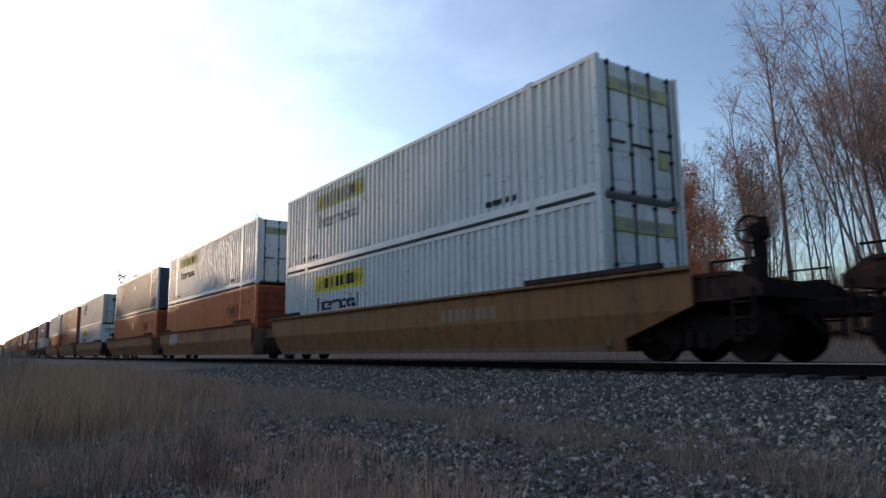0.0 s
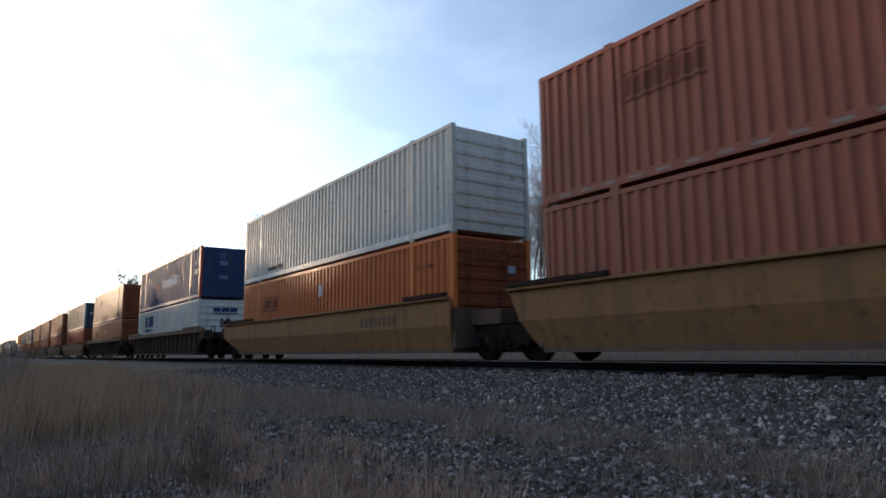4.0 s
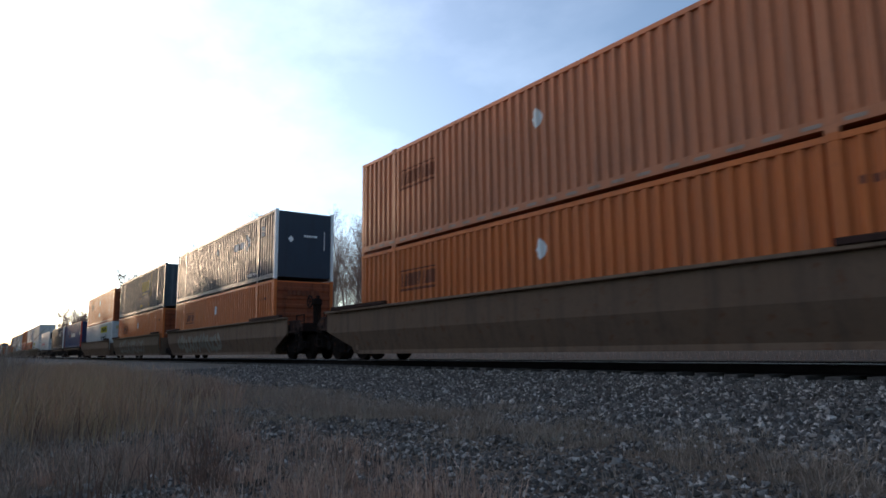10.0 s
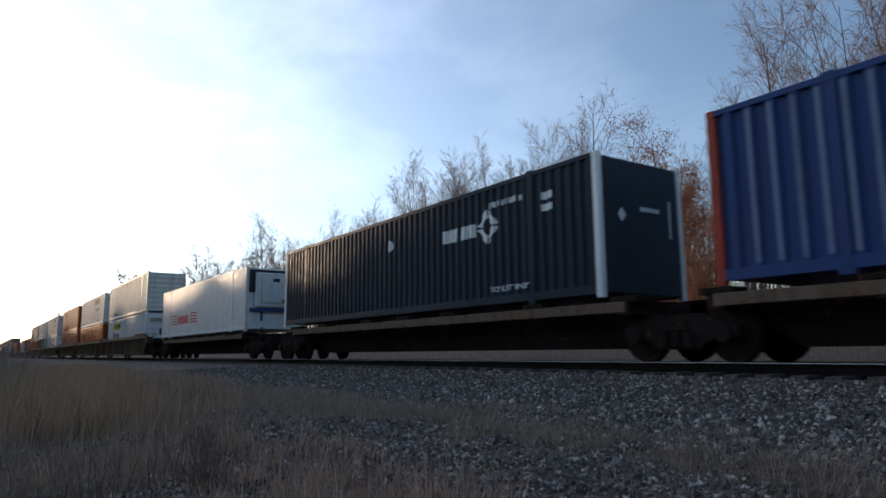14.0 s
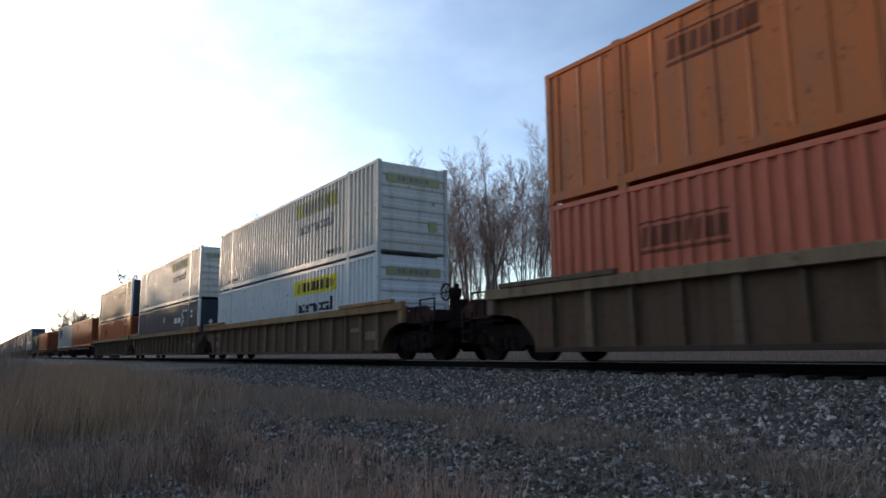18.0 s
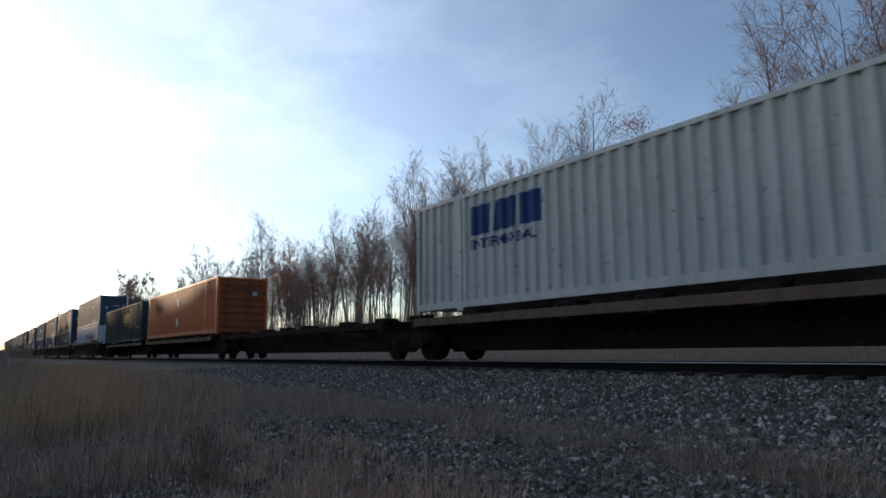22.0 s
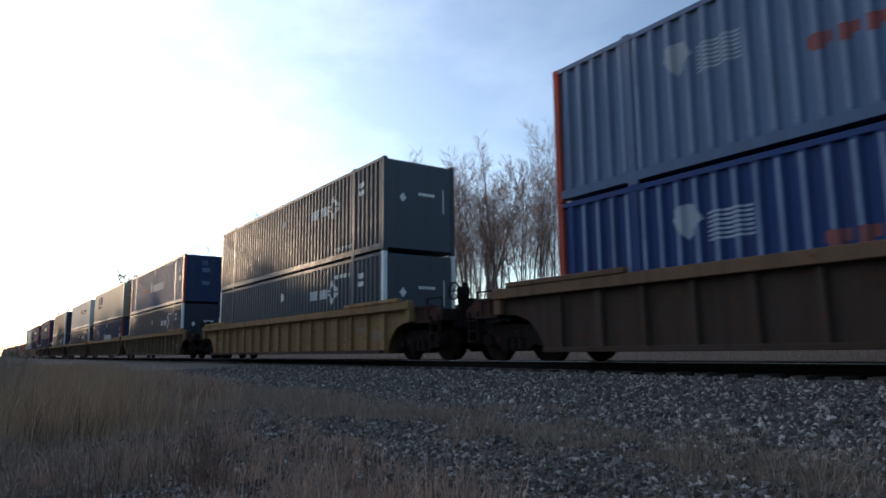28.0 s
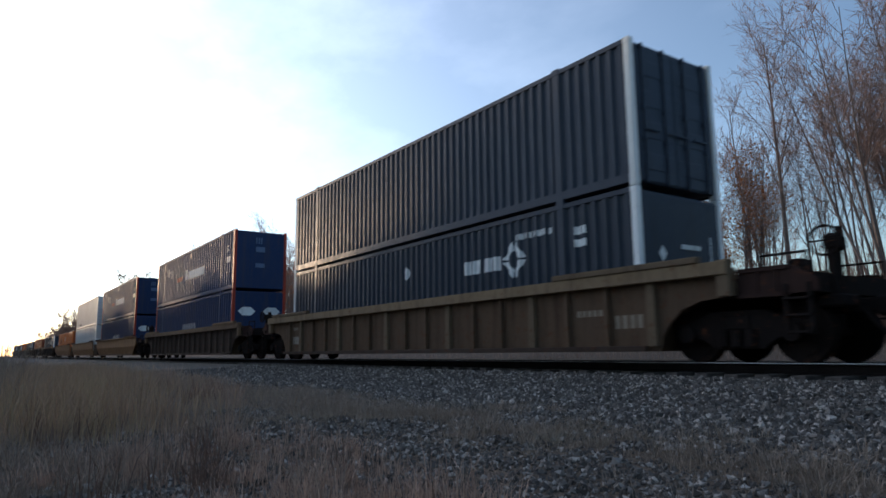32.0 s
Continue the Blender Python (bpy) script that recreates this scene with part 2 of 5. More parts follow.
def ground_mat():
    m, nt, b, N, L = nodes("gravel_and_dry_grass_ground")
    fine = noise_out(nt, 26, 8, 0.75)
    mid = noise_out(nt, 2.2, 6, 0.65)
    grav = mix_color(nt, ramp(nt, fine, 0.3, 0.7), (0.042, 0.038, 0.035), (0.13, 0.12, 0.112))
    soil = mix_color(nt, ramp(nt, fine, 0.3, 0.7), (0.075, 0.058, 0.04), (0.17, 0.13, 0.085))
    c = mix_color(nt, ramp(nt, mid, 0.42, 0.6), grav, soil)
    # leaf litter and soil away from the ballast on both sides
    tc = N("ShaderNodeTexCoord")
    sep = N("ShaderNodeSeparateXYZ")
    L(tc.outputs["Object"], sep.inputs[0])
    off = N("ShaderNodeMath")
    off.operation = "MULTIPLY_ADD"
    off.inputs[1].default_value = 3.0
    L(mid, off.inputs[0])
    L(sep.outputs[1], off.inputs[2])
    litter = mix_color(nt, ramp(nt, fine, 0.35, 0.65), (0.09, 0.06, 0.04), (0.24, 0.16, 0.10))
    c = mix_color(nt, ramp(nt, off.outputs[0], 5.2, 6.6), c, litter)
    c = mix_color(nt, ramp(nt, off.outputs[0], -2.6, -4.2), c, litter)
    L(c, b.inputs["Base Color"])
    b.inputs["Roughness"].default_value = 0.95
    bump(nt, b, fine, 1.0, 0.05)
    return m


GROUND_M = ground_mat()
SHADE_BANK_M = simple("dark_shade_bank", (0.045, 0.036, 0.028), (0.075, 0.06, 0.045), 1.5, 0.95, 0.1)

# ---------------------------------------------------------------- mesh helpers
CACHE = {}


def as_mesh(key, bm):
    me = bpy.data.meshes.new(key if isinstance(key, str) else key[0])
    bm.normal_update()
    bm.to_mesh(me)
    bm.free()
    me.materials.append(None)
    return me


def cached(key, fn):
    if key not in CACHE:
        bm = bmesh.new()
        fn(bm)
        CACHE[key] = as_mesh(key, bm)
    return CACHE[key]


def put(name, me, mat, parent=None, label="", at=None):
    ob = new(name, me)
    if at is not None:
        ob.matrix_basis = at
    if parent is not None:
        ob.parent = parent
    if not me.materials:
        me.materials.append(None)
    ob.material_slots[0].link = "OBJECT"
    ob.material_slots[0].material = mat
    if label:
        tagged(ob, label)
    return ob


def part(name, key, fn, mat, parent, label="", at=None):
    return put(name, cached(key, fn), mat, parent, label, at)


def box(bm, x0, x1, y0, y1, z0, z1, bev=0.0):
    v = [bm.verts.new(p) for p in ((x0, y0, z0), (x1, y0, z0), (x1, y1, z0), (x0, y1, z0),
                                   (x0, y0, z1), (x1, y0, z1), (x1, y1, z1), (x0, y1, z1))]
    f = [bm.faces.new([v[i] for i in q]) for q in ((3, 2, 1, 0), (4, 5, 6, 7), (0, 1, 5, 4), (1, 2, 6, 5), (2, 3, 7, 6), (3, 0, 4, 7))]
    if bev:
        bmesh.ops.bevel(bm, geom=list({e for q in f for e in q.edges}), offset=bev, segments=1, affect="EDGES")


def prism(bm, pts, y0, y1):
    """A polygon in x and z, drawn out from y0 to y1."""
    a = [bm.verts.new((x, y0, z)) for x, z in pts]
    b = [bm.verts.new((x, y1, z)) for x, z in pts]
    n = len(pts)
    fs = [bm.faces.new(a), bm.faces.new(b[::-1])]
    for i in range(n):
        fs.append(bm.faces.new((a[i], b[i], b[(i + 1) % n], a[(i + 1) % n])))
    bmesh.ops.recalc_face_normals(bm, faces=fs)


def cyl(bm, c, r, y0, y1, seg=20, axis="y", r2=None):
    r2 = r if r2 is None else r2
    rings = []
    for y, rr in ((y0, r), (y1, r2)):
        ring = []
        for i in range(seg):
            a = 2 * math.pi * i / seg
            u, w = rr * math.cos(a), rr * math.sin(a)
            if axis == "y":
                p = (c[0] + u, y, c[1] + w)
            elif axis == "x":
                p = (y, c[0] + u, c[1] + w)
            else:
                p = (c[0] + u, c[1] + w, y)
            ring.append(bm.verts.new(p))
        rings.append(ring)
    fs = [bm.faces.new(rings[0]), bm.faces.new(rings[1][::-1])]
    for i in range(seg):
        fs.append(bm.faces.new((rings[0][i], rings[1][i], rings[1][(i + 1) % seg], rings[0][(i + 1) % seg])))
    bmesh.ops.recalc_face_normals(bm, faces=fs)


# ---------------------------------------------------------------- containers
LEN, HALF, TALL = 16.15, 1.295, 2.895
CORR = {"rib": (0.28, 0.06), "wide": (0.36, 0.078), "post": (0.61, 0.03), "flat": (1.2, 0.004)}


def profile(style, x):
    """How far the side sheet lies behind its outer plane at x."""
    p, d = CORR[style]
    u = (x % p) / p
    if style == "post":
        return 0.0 if u < 0.12 else d
    if u < 0.30:
        return 0.0
    if u < 0.46:
        return d * (u - 0.30) / 0.16
    if u < 0.84:
        return d
    return d * (1.0 - u) / 0.16


def breaks(style, x0, x1):
    p = CORR[style][0]
    us = (0.0, 0.119, 0.121, 0.999) if style == "post" else (0.0, 0.30, 0.46, 0.84)
    k0, k1 = math.floor(x0 / p) - 1, math.ceil(x1 / p) + 1
    return [x for x in ((k + u) * p for k in range(k0, k1) for u in us) if x0 < x < x1]


def side_sheet(style, sgn):
    def make(bm):
        x0, x1, z0, z1 = -LEN + 0.1, -0.1, 0.2, TALL - 0.1
        xs = [x0] + breaks(style, x0, x1) + [x1]
        cols = []
        for x in xs:
            y = sgn * (HALF - 0.006 - profile(style, x))
            cols.append([bm.verts.new((x, y, z0)), bm.verts.new((x, y, z1)),
                         bm.verts.new((x, sgn * (HALF - 0.09), z1)), bm.verts.new((x, sgn * (HALF - 0.07), z0))])
        fs = []
        for a, b in zip(cols, cols[1:]):
            for i in range(4):
                fs.append(bm.faces.new((a[i], a[(i + 1) % 4], b[(i + 1) % 4], b[i])))
        fs += [bm.faces.new(cols[0]), bm.faces.new(cols[-1][::-1])]
        bmesh.ops.recalc_face_normals(bm, faces=fs)
    return make


def core_box(bm):
    box(bm, -LEN + 0.06, -0.06, -HALF + 0.093, HALF - 0.093, 0.1, TALL - 0.05, 0.01)


def roof_sheet(bm):
    """Roof pressed into cross ribs, one sheet."""
    z = TALL - 0.045
    pts = [(-LEN + 0.1, z - 0.03)]
    for k in range(26):
        x = -LEN + 0.5 + k * 0.605
        pts += [(x, z), (x + 0.03, z + 0.03), (x + 0.15, z + 0.03), (x + 0.18, z)]
    pts += [(-0.1, z), (-0.1, z - 0.03)]
    prism(bm, pts, -HALF + 0.07, HALF - 0.07)


def corner_post(sx, sy):
    def make(bm):
        x = 0.0 if sx > 0 else -LEN
        xa, xb = (x - 0.15, x) if sx > 0 else (x, x + 0.15)
        ya, yb = (HALF - 0.13, HALF) if sy > 0 else (-HALF, -HALF + 0.13)
        box(bm, xa, xb, ya, yb, 0.12, TALL - 0.12, 0.008)
        g = 0.004
        for z in (0.0, TALL - 0.125):
            box(bm, xa - g, xb + g, ya - g, yb + g, z, z + 0.125, 0.01)
    return make


def lift_post(sx, sy):
    """Stacking post at the forty-foot mark, with castings that stand a little proud."""
    def make(bm):
        x = -1.98 if sx > 0 else -LEN + 1.98
        ya, yb = (HALF - 0.05, HALF + 0.006) if sy > 0 else (-HALF - 0.006, -HALF + 0.05)
        box(bm, x - 0.09, x + 0.09, ya, yb, 0.12, TALL - 0.1)
        for z in (-0.012, TALL - 0.12):
            box(bm, x - 0.11, x + 0.11, ya - 0.006, yb + 0.006, z, z + 0.145, 0.012)
    return make


def rail_bar(sy, z0, z1, out):
    def make(bm):
        ya, yb = (HALF - 0.07, HALF + out) if sy > 0 else (-HALF - out, -HALF + 0.07)
        box(bm, -LEN + 0.15, -0.15, ya, yb, z0, z1, 0.006)
    return make


def folded_end(x_in, x_base, x_out):
    """One sheet with pressed horizontal ribs, drawn across the width."""
    pts = [(x_in, 0.1), (x_base, 0.1)]
    for k in range(7):
        z = 0.32 + k * 0.35
        pts += [(x_base, z), (x_out, z + 0.05), (x_out, z + 0.15), (x_base, z + 0.2)]
    return pts + [(x_base, TALL - 0.1), (x_in, TALL - 0.1)]


def nose(bm):
    prism(bm, folded_end(-0.1, -0.055, -0.016), -HALF + 0.13, HALF - 0.13)


def flush_nose(bm):
    box(bm, -0.09, -0.02, -HALF + 0.13, HALF - 0.13, 0.1, TALL - 0.1, 0.01)


def tail(bm):
    prism(bm, folded_end(-LEN + 0.1, -LEN + 0.055, -LEN + 0.016), -HALF + 0.13, HALF - 0.13)


def door_leaf(sy):
    def make(bm):
        ya, yb = (0.012, HALF - 0.135) if sy > 0 else (-HALF + 0.135, -0.012)
        box(bm, -0.09, -0.035, ya, yb, 0.13, TALL - 0.13, 0.008)
        for k in range(4):
            z = 0.35 + k * 0.62
            box(bm, -0.037, -0.022, ya + 0.08, yb - 0.08, z, z + 0.32, 0.006)
    return make


def lock_rod(y):
    def make(bm):
        cyl(bm, (0.0, y), 0.021, 0.08, TALL - 0.06, 8, "z")
        for z in (0.10, 0.9, 1.5, TALL - 0.16):
            box(bm, -0.04, 0.026, y - 0.04, y + 0.04, z, z + 0.07)
        s = 1 if y > 0 else -1
        box(bm, 0.006, 0.03, min(y, y - s * 0.42), max(y, y - s * 0.42), 1.12, 1.16)
    return make


def marking(style, polys, name):
    """Flat painted shape on the near side, laid on the folds of the sheet; polys are outlines in x and z."""
    key = ("marking", style, tuple(tuple(p) for p in polys))

    def make(bm):
        for poly in polys:
            bm.faces.new([bm.verts.new((x, 0, z)) for x, z in poly])
        lay(bm, style)
    return cached(key, make)


def lay(bm, style):
    xs = [v.co.x for v in bm.verts]
    for x in breaks(style, min(xs) + 0.002, max(xs) - 0.002):
        bmesh.ops.bisect_plane(bm, geom=bm.verts[:] + bm.edges[:] + bm.faces[:], plane_co=(x, 0, 0), plane_no=(1, 0, 0), dist=1e-5)
    for v in bm.verts:
        v.co.y = -(HALF - 0.006 - profile(style, v.co.x)) - 0.005
    bmesh.ops.recalc_face_normals(bm, faces=bm.faces[:])
    for f in bm.faces:
        if f.normal.y > 0.0:
            f.normal_flip()


def rect(x0, x1, z0, z1, lean=0.0):
    return ((x0, z0), (x1, z0), (x1 + lean, z1), (x0 + lean, z1))


def diamond(x, z, r, rz=None):
    rz = r if rz is None else rz
    return ((x - r, z), (x, z - rz), (x + r, z), (x, z + rz))


def words(style, text, x, z, size, axis="side"):
    """Lettering as a mesh; on the side it follows the folds, on the end it lies flat."""
    key = ("text", style, text, x, z, size, axis)
    if key in CACHE:
        return CACHE[key]
    cu = bpy.data.curves.new("lettering", "FONT")
    cu.body, cu.size, cu.resolution_u, cu.offset = text, size, 2, size * 0.028
    ob = new("lettering", cu)
    me = bpy.data.meshes.new_from_object(ob.evaluated_get(bpy.context.evaluated_depsgraph_get()))
    bpy.data.objects.remove(ob)
    bm = bmesh.new()
    bm.from_mesh(me)
    for v in bm.verts:
        if axis == "side":
            v.co = Vector((x + v.co.x * 1.12, 0, z + v.co.y))
        else:
            v.co = Vector((0.0, x + v.co.x, z + v.co.y))
    if axis == "side":
        lay(bm, style)
    CACHE[key] = as_mesh("lettering", bm)
    return CACHE[key]


def bars(x0, z0, widths, h, gap=0.06, lean=0.0):
    out, x = [], x0
    for w in widths:
        out.append(rect(x, x + w, z0, z0 + h, lean))
        x += w + gap
    return out


def ring_logo(x, z, r):
    """A square ring set on its corner, in four strokes with gaps."""
    out = []
    for a in range(4):
        c, s = math.cos(a * math.pi / 2), math.sin(a * math.pi / 2)
        for q in (((0.08, 0.96), (0.96, 0.08), (0.5, 0.03), (0.03, 0.5)),):
            out.append(tuple((x + r * (u * c - w * s) * 0.9, z + r * (u * s + w * c)) for u, w in q))
    return out


def decal(ob, style, polys, mat, name="marking", label=""):
    return tagged(put(name, marking(style, polys, name), mat, ob, label), kind="stuff" if len(polys) > 1 else "")


def end_panel(ob, rects, mat, name="marking", label=""):
    """Flat marks on the front end; rects are y0, y1, z0, z1."""
    def make(bm):
        for y0, y1, z0, z1 in rects:
            box(bm, -0.03, 0.004, y0, y1, z0, z1)
    return tagged(part(name, ("endmark", tuple(rects)), make, mat, ob, label), kind="stuff" if len(rects) > 1 else "")


def container(label, mat, style="rib", end="nose", posts=None, rails=None, group="containers on the train", front=None):
    ob = tagged(new("shipping_container"), label, "shipping container", group)
    posts, rails = posts or mat, rails or mat
    part("body", "container_core", core_box, mat, ob)
    part("roof", "container_roof", roof_sheet, mat, ob)
    for s in (-1, 1):
        part("side_panel", ("side", style, s), side_sheet(style, s), mat, ob)
        part("top_rail", ("toprail", s), rail_bar(s, TALL - 0.11, TALL - 0.01, 0.0), rails, ob)
        part("bottom_rail", ("botrail", s), rail_bar(s, 0.07, 0.25, 0.0), rails, ob)
        for t in (-1, 1):
            part("corner_post", ("post", t, s), corner_post(t, s), posts if t > 0 or posts is not WHITE_INK else posts, ob)
            part("lifting_post", ("lift", t, s), lift_post(t, s), mat, ob)
    part("rear_end", "tail", tail, mat, ob)
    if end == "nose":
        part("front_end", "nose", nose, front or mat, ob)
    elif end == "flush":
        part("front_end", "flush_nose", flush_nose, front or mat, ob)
    else:
        for s in (-1, 1):
            part("door", ("door", s), door_leaf(s), front or mat, ob)
        for y in (-0.95, -0.32, 0.32, 0.95):
            part("locking_rod", ("rod", y), lock_rod(y), RUBBER if mat in (WHITE, GREY_WHITE, CREAM) else mat, ob, "dark locking rod" if mat in (WHITE, GREY_WHITE, CREAM) else "")
    return ob


# markings, one function a livery -------------------------------------------------
def sign_white(ob, style, x=-13.4, board=None):
    """Yellow name board with dark bars over the word that can be read."""
    board = board or YELLOW_SIGN
    ink = WORN_INK if board is DULL_BOARD else INK
    decal(ob, style, [rect(x, x + 3.68, 2.0, 2.56)], board, "name_board", "yellow board with dark lettering bars")
    m = decal(ob, style, bars(x + 0.78, 2.11, (0.2, 0.09, 0.24, 0.09, 0.26, 0.26, 0.28, 0.26), 0.34, 0.07), ink)
    m.location.y = -0.004
    m = decal(ob, style, [((x + 0.2, 2.12), (x + 0.6, 2.08), (x + 0.66, 2.4), (x + 0.36, 2.46)),
                          ((x + 2.75, 2.2), (x + 3.4, 2.12), (x + 3.5, 2.36), (x + 2.8, 2.48))], YELLOW_INK)
    m.location.y = -0.004
    put("lettering", words(style, "Intermodal", x + 0.2, 1.37, 0.62), ink, ob, "dark grey painted word")
    decal(ob, style, bars(-14.7, 0.34, (0.14, 0.14, 0.2, 0.14, 0.14, 0.2, 0.16), 0.13), INK)
    decal(ob, style, bars(-3.6, 0.36, (0.2, 0.2, 0.08, 0.2, 0.2), 0.14), INK)
    end_panel(ob, [(-0.98, 0.98, 2.22, 2.5)], DULL_BOARD, "name_board")
    end_panel(ob, [(0.55, 0.85, 0.75, 1.1)], DULL_BOARD)
    m = end_panel(ob, bars_end(-0.6, 2.29, (0.1, 0.12, 0.05, 0.14, 0.14, 0.15, 0.14), 0.15), WORN_INK)
    m.location.x = 0.004


def bars_end(y, z, widths, h, gap=0.05):
    out = []
    for w in widths:
        out.append((y, y + w, z, z + h))
        y += w + gap
    return out


def carrier_orange(ob, style, x=-13.85, z=1.72, dots=1):
    """Dark name in letter bars, white diamond placards."""
    decal(ob, style, bars(x, z, (0.17,) * 8, 0.36, 0.05, 0.03), MAROON_INK)
    decal(ob, style, [rect(x - 0.03, x + 1.75, z - 0.13, z - 0.06), rect(x - 0.03, x + 1.75, z + 0.42, z + 0.46)], MAROON_INK)
    for k in range(dots):
        decal(ob, style, [diamond(-8.05, (2.05, 0.9)[k], 0.19, 0.24)], WHITE_INK, "placard", "white diamond placard")
    decal(ob, style, bars(-1.7, 2.1, (0.1, 0.1, 0.06, 0.1, 0.1, 0.1), 0.12), MAROON_INK)
    if style == "rib":
        decal(ob, "flat", [rect(-15.6 + 0.6 * k, -15.3 + 0.6 * k, 0.12, 0.18) for k in range(26)], TAPE, "reflective_tape", "pale dashes of reflective tape").location.y = -0.012
    end_panel(ob, bars_end(-0.7, 2.26, (0.16,) * 7, 0.2, 0.04), MAROON_INK)
    end_panel(ob, [(0.5, 0.74, 1.95, 2.15)], PALE_MARK)


def logo_navy(ob, style, x=-5.36, high=False, end=True, ink=None):
    """White ring emblem after four letter-sized shapes."""
    z = 1.74
    h = 0.36
    u = bars(x, z, (0.26, 0.3, 0.3, 0.26), h * 0.9, 0.09, 0.03)
    ink = ink or WHITE_INK
    decal(ob, style, u, ink)
    decal(ob, style, ring_logo(x + 1.86, z + 0.18, 0.43), ink, "emblem", "white square ring emblem")
    put("lettering", words(style, "TOP LIFT ONLY", x + 1.95, 0.36, 0.165), ink, ob, "small white painted warning")
    if not high:
        decal(ob, style, bars(x + 1.9, 2.34, (0.11, 0.11, 0.11, 0.06, 0.11, 0.11, 0.11, 0.11), 0.13, 0.05), ink)
    decal(ob, style, bars(-1.6, 2.2, (0.12, 0.12), 0.16) + [rect(-1.6, -1.3, 1.95, 2.1)], WHITE_INK)
    decal(ob, style, [diamond(-8.06, 2.06, 0.15, 0.2)], WHITE_INK, "placard", "white diamond placard")
    if end:
        end_panel(ob, bars_end(-0.05, 1.8, (0.08, 0.08, 0.08, 0.08, 0.13), 0.09, 0.03), WHITE_INK)
        end_panel(ob, [(0.85, 0.88, 1.3, 2.1)], WHITE_INK)

        def tip(bm):
            a = [bm.verts.new((-0.012, -0.62 + y, 1.68 + z)) for y, z in ((-0.12, 0), (0, -0.15), (0.12, 0), (0, 0.15))]
            bm.faces.new(a)
        part("placard", "end_placard", tip, WHITE_INK, ob, "white diamond placard")


def line_blue(ob, style, x=-8.95):
    """White name in letter strokes, a pale emblem, a length mark by the front post."""
    z, h = 1.24, 0.45
    polys = [rect(x, x + 0.42, z, z + 0.6)] + bars(x + 0.52, z, (0.3,) * 9, h, 0.085)
    decal(ob, style, polys, WHITE_INK, "name_marking", "white name in plain bars")
    decal(ob, style, [((-13.42, 2.1), (-13.12, 1.72), (-12.8, 2.05), (-12.92, 2.3), (-13.12, 2.36), (-13.3, 2.3))], PALE_MARK, "emblem", "pale shield-shaped emblem")
    decal(ob, style, [rect(-12.76, -11.95, 1.66 + k * 0.075, 1.70 + k * 0.075, 0.05) for k in range(7)], PALE_MARK, "emblem", "pale lines beside the emblem")
    decal(ob, style, [rect(-8.15, -7.8, 2.42, 2.7)], WHITE_INK)
    put("lettering", words(style, "53", -1.16, 1.9, 0.42), WHITE_INK, ob, "white length mark")
    decal(ob, style, [rect(-1.08, -0.6, 1.38, 1.66)], WHITE_INK)
    decal(ob, style, bars(x - 1.95, z + 0.04, (0.36, 0.26, 0.4), 0.26, 0.12), FADED_RED, "marking", "faded red letter bars")
    end_panel(ob, bars_end(-0.25, 2.25, (0.06, 0.06, 0.06), 0.3, 0.06), PALE_BLUE)
    end_panel(ob, [(-0.25, 0.2, 1.85, 2.1), (-0.25, 0.2, 1.1, 1.3)], PALE_BLUE)


def line_white(ob, style, x=-13.7, ink=None):
    """Blue block letters over a small line."""
    ink = ink or BLUE_INK
    z, h = 1.78, 0.72
    decal(ob, style, [rect(x, x + 0.74, z, z + h, 0.04), rect(x + 0.86, x + 1.6, z, z + h, 0.04), rect(x + 1.72, x + 2.46, z, z + h, 0.04)],
          ink, "emblem", "emblem of plain blue blocks")
    put("lettering", words(style, "INTERMODAL", x, 1.44, 0.33), ink, ob)
    end_panel(ob, [(-0.5, -0.1, 2.2, 2.42), (-0.04, 0.36, 2.2, 2.42), (0.42, 0.8, 2.2, 2.42)], ink)
    end_panel(ob, [(-0.5, 0.8, 2.08, 2.14)], ink)


def line_yellow(ob, style, x=-7.9):
    """Yellow emblem between brackets."""
    z = 1.5
    decal(ob, style, [rect(x, x + 0.08, z - 0.45, z + 1.1), rect(x + 0.08, x + 0.36, z + 1.02, z + 1.1), rect(x + 0.08, x + 0.36, z - 0.45, z - 0.37)], FADED_YELLOW, "bracket")
    decal(ob, style, [rect(x + 3.72, x + 3.8, z - 0.45, z + 1.1), rect(x + 3.44, x + 3.72, z + 1.02, z + 1.1), rect(x + 3.44, x + 3.72, z - 0.45, z - 0.37)], FADED_YELLOW, "bracket")
    q = x + 0.55
    decal(ob, style, [rect(q, q + 0.78, z, z + 0.72, 0.04), rect(q + 0.9, q + 1.68, z, z + 0.72, 0.04), rect(q + 1.8, q + 2.58, z, z + 0.72, 0.04)],
          FADED_YELLOW, "emblem", "emblem of plain yellow blocks")
    decal(ob, style, bars(q + 0.3, z - 0.22, (0.15,) * 9, 0.12), FADED_YELLOW)
    for k in (0.2, 0.7, 3.1):
        decal(ob, style, [rect(x + k, x + k + 0.3, 0.42, 0.6)], FADED_YELLOW, "sticker")
    decal(ob, style, [rect(-1.5, -1.28, 0.95, 1.14)], PALE_MARK, "sticker")
    end_panel(ob, [(-0.5, 0.7, 2.0, 2.5)], FADED_YELLOW)


def freight_white(ob, style, x=-7.3):
    """Red then dark letter shapes in one line."""
    z, h = 1.58, 0.47
    decal(ob, style, bars(x, z, (0.44, 0.42, 0.46), h, 0.06), RED_INK, "name_marking", "red name in plain bars")
    put("lettering", words(style, "Logistics", x + 1.5, z, 0.71), INK, ob, "dark painted word")
    end_panel(ob, bars_end(-0.5, 2.3, (0.1,) * 9, 0.12, 0.03), INK)
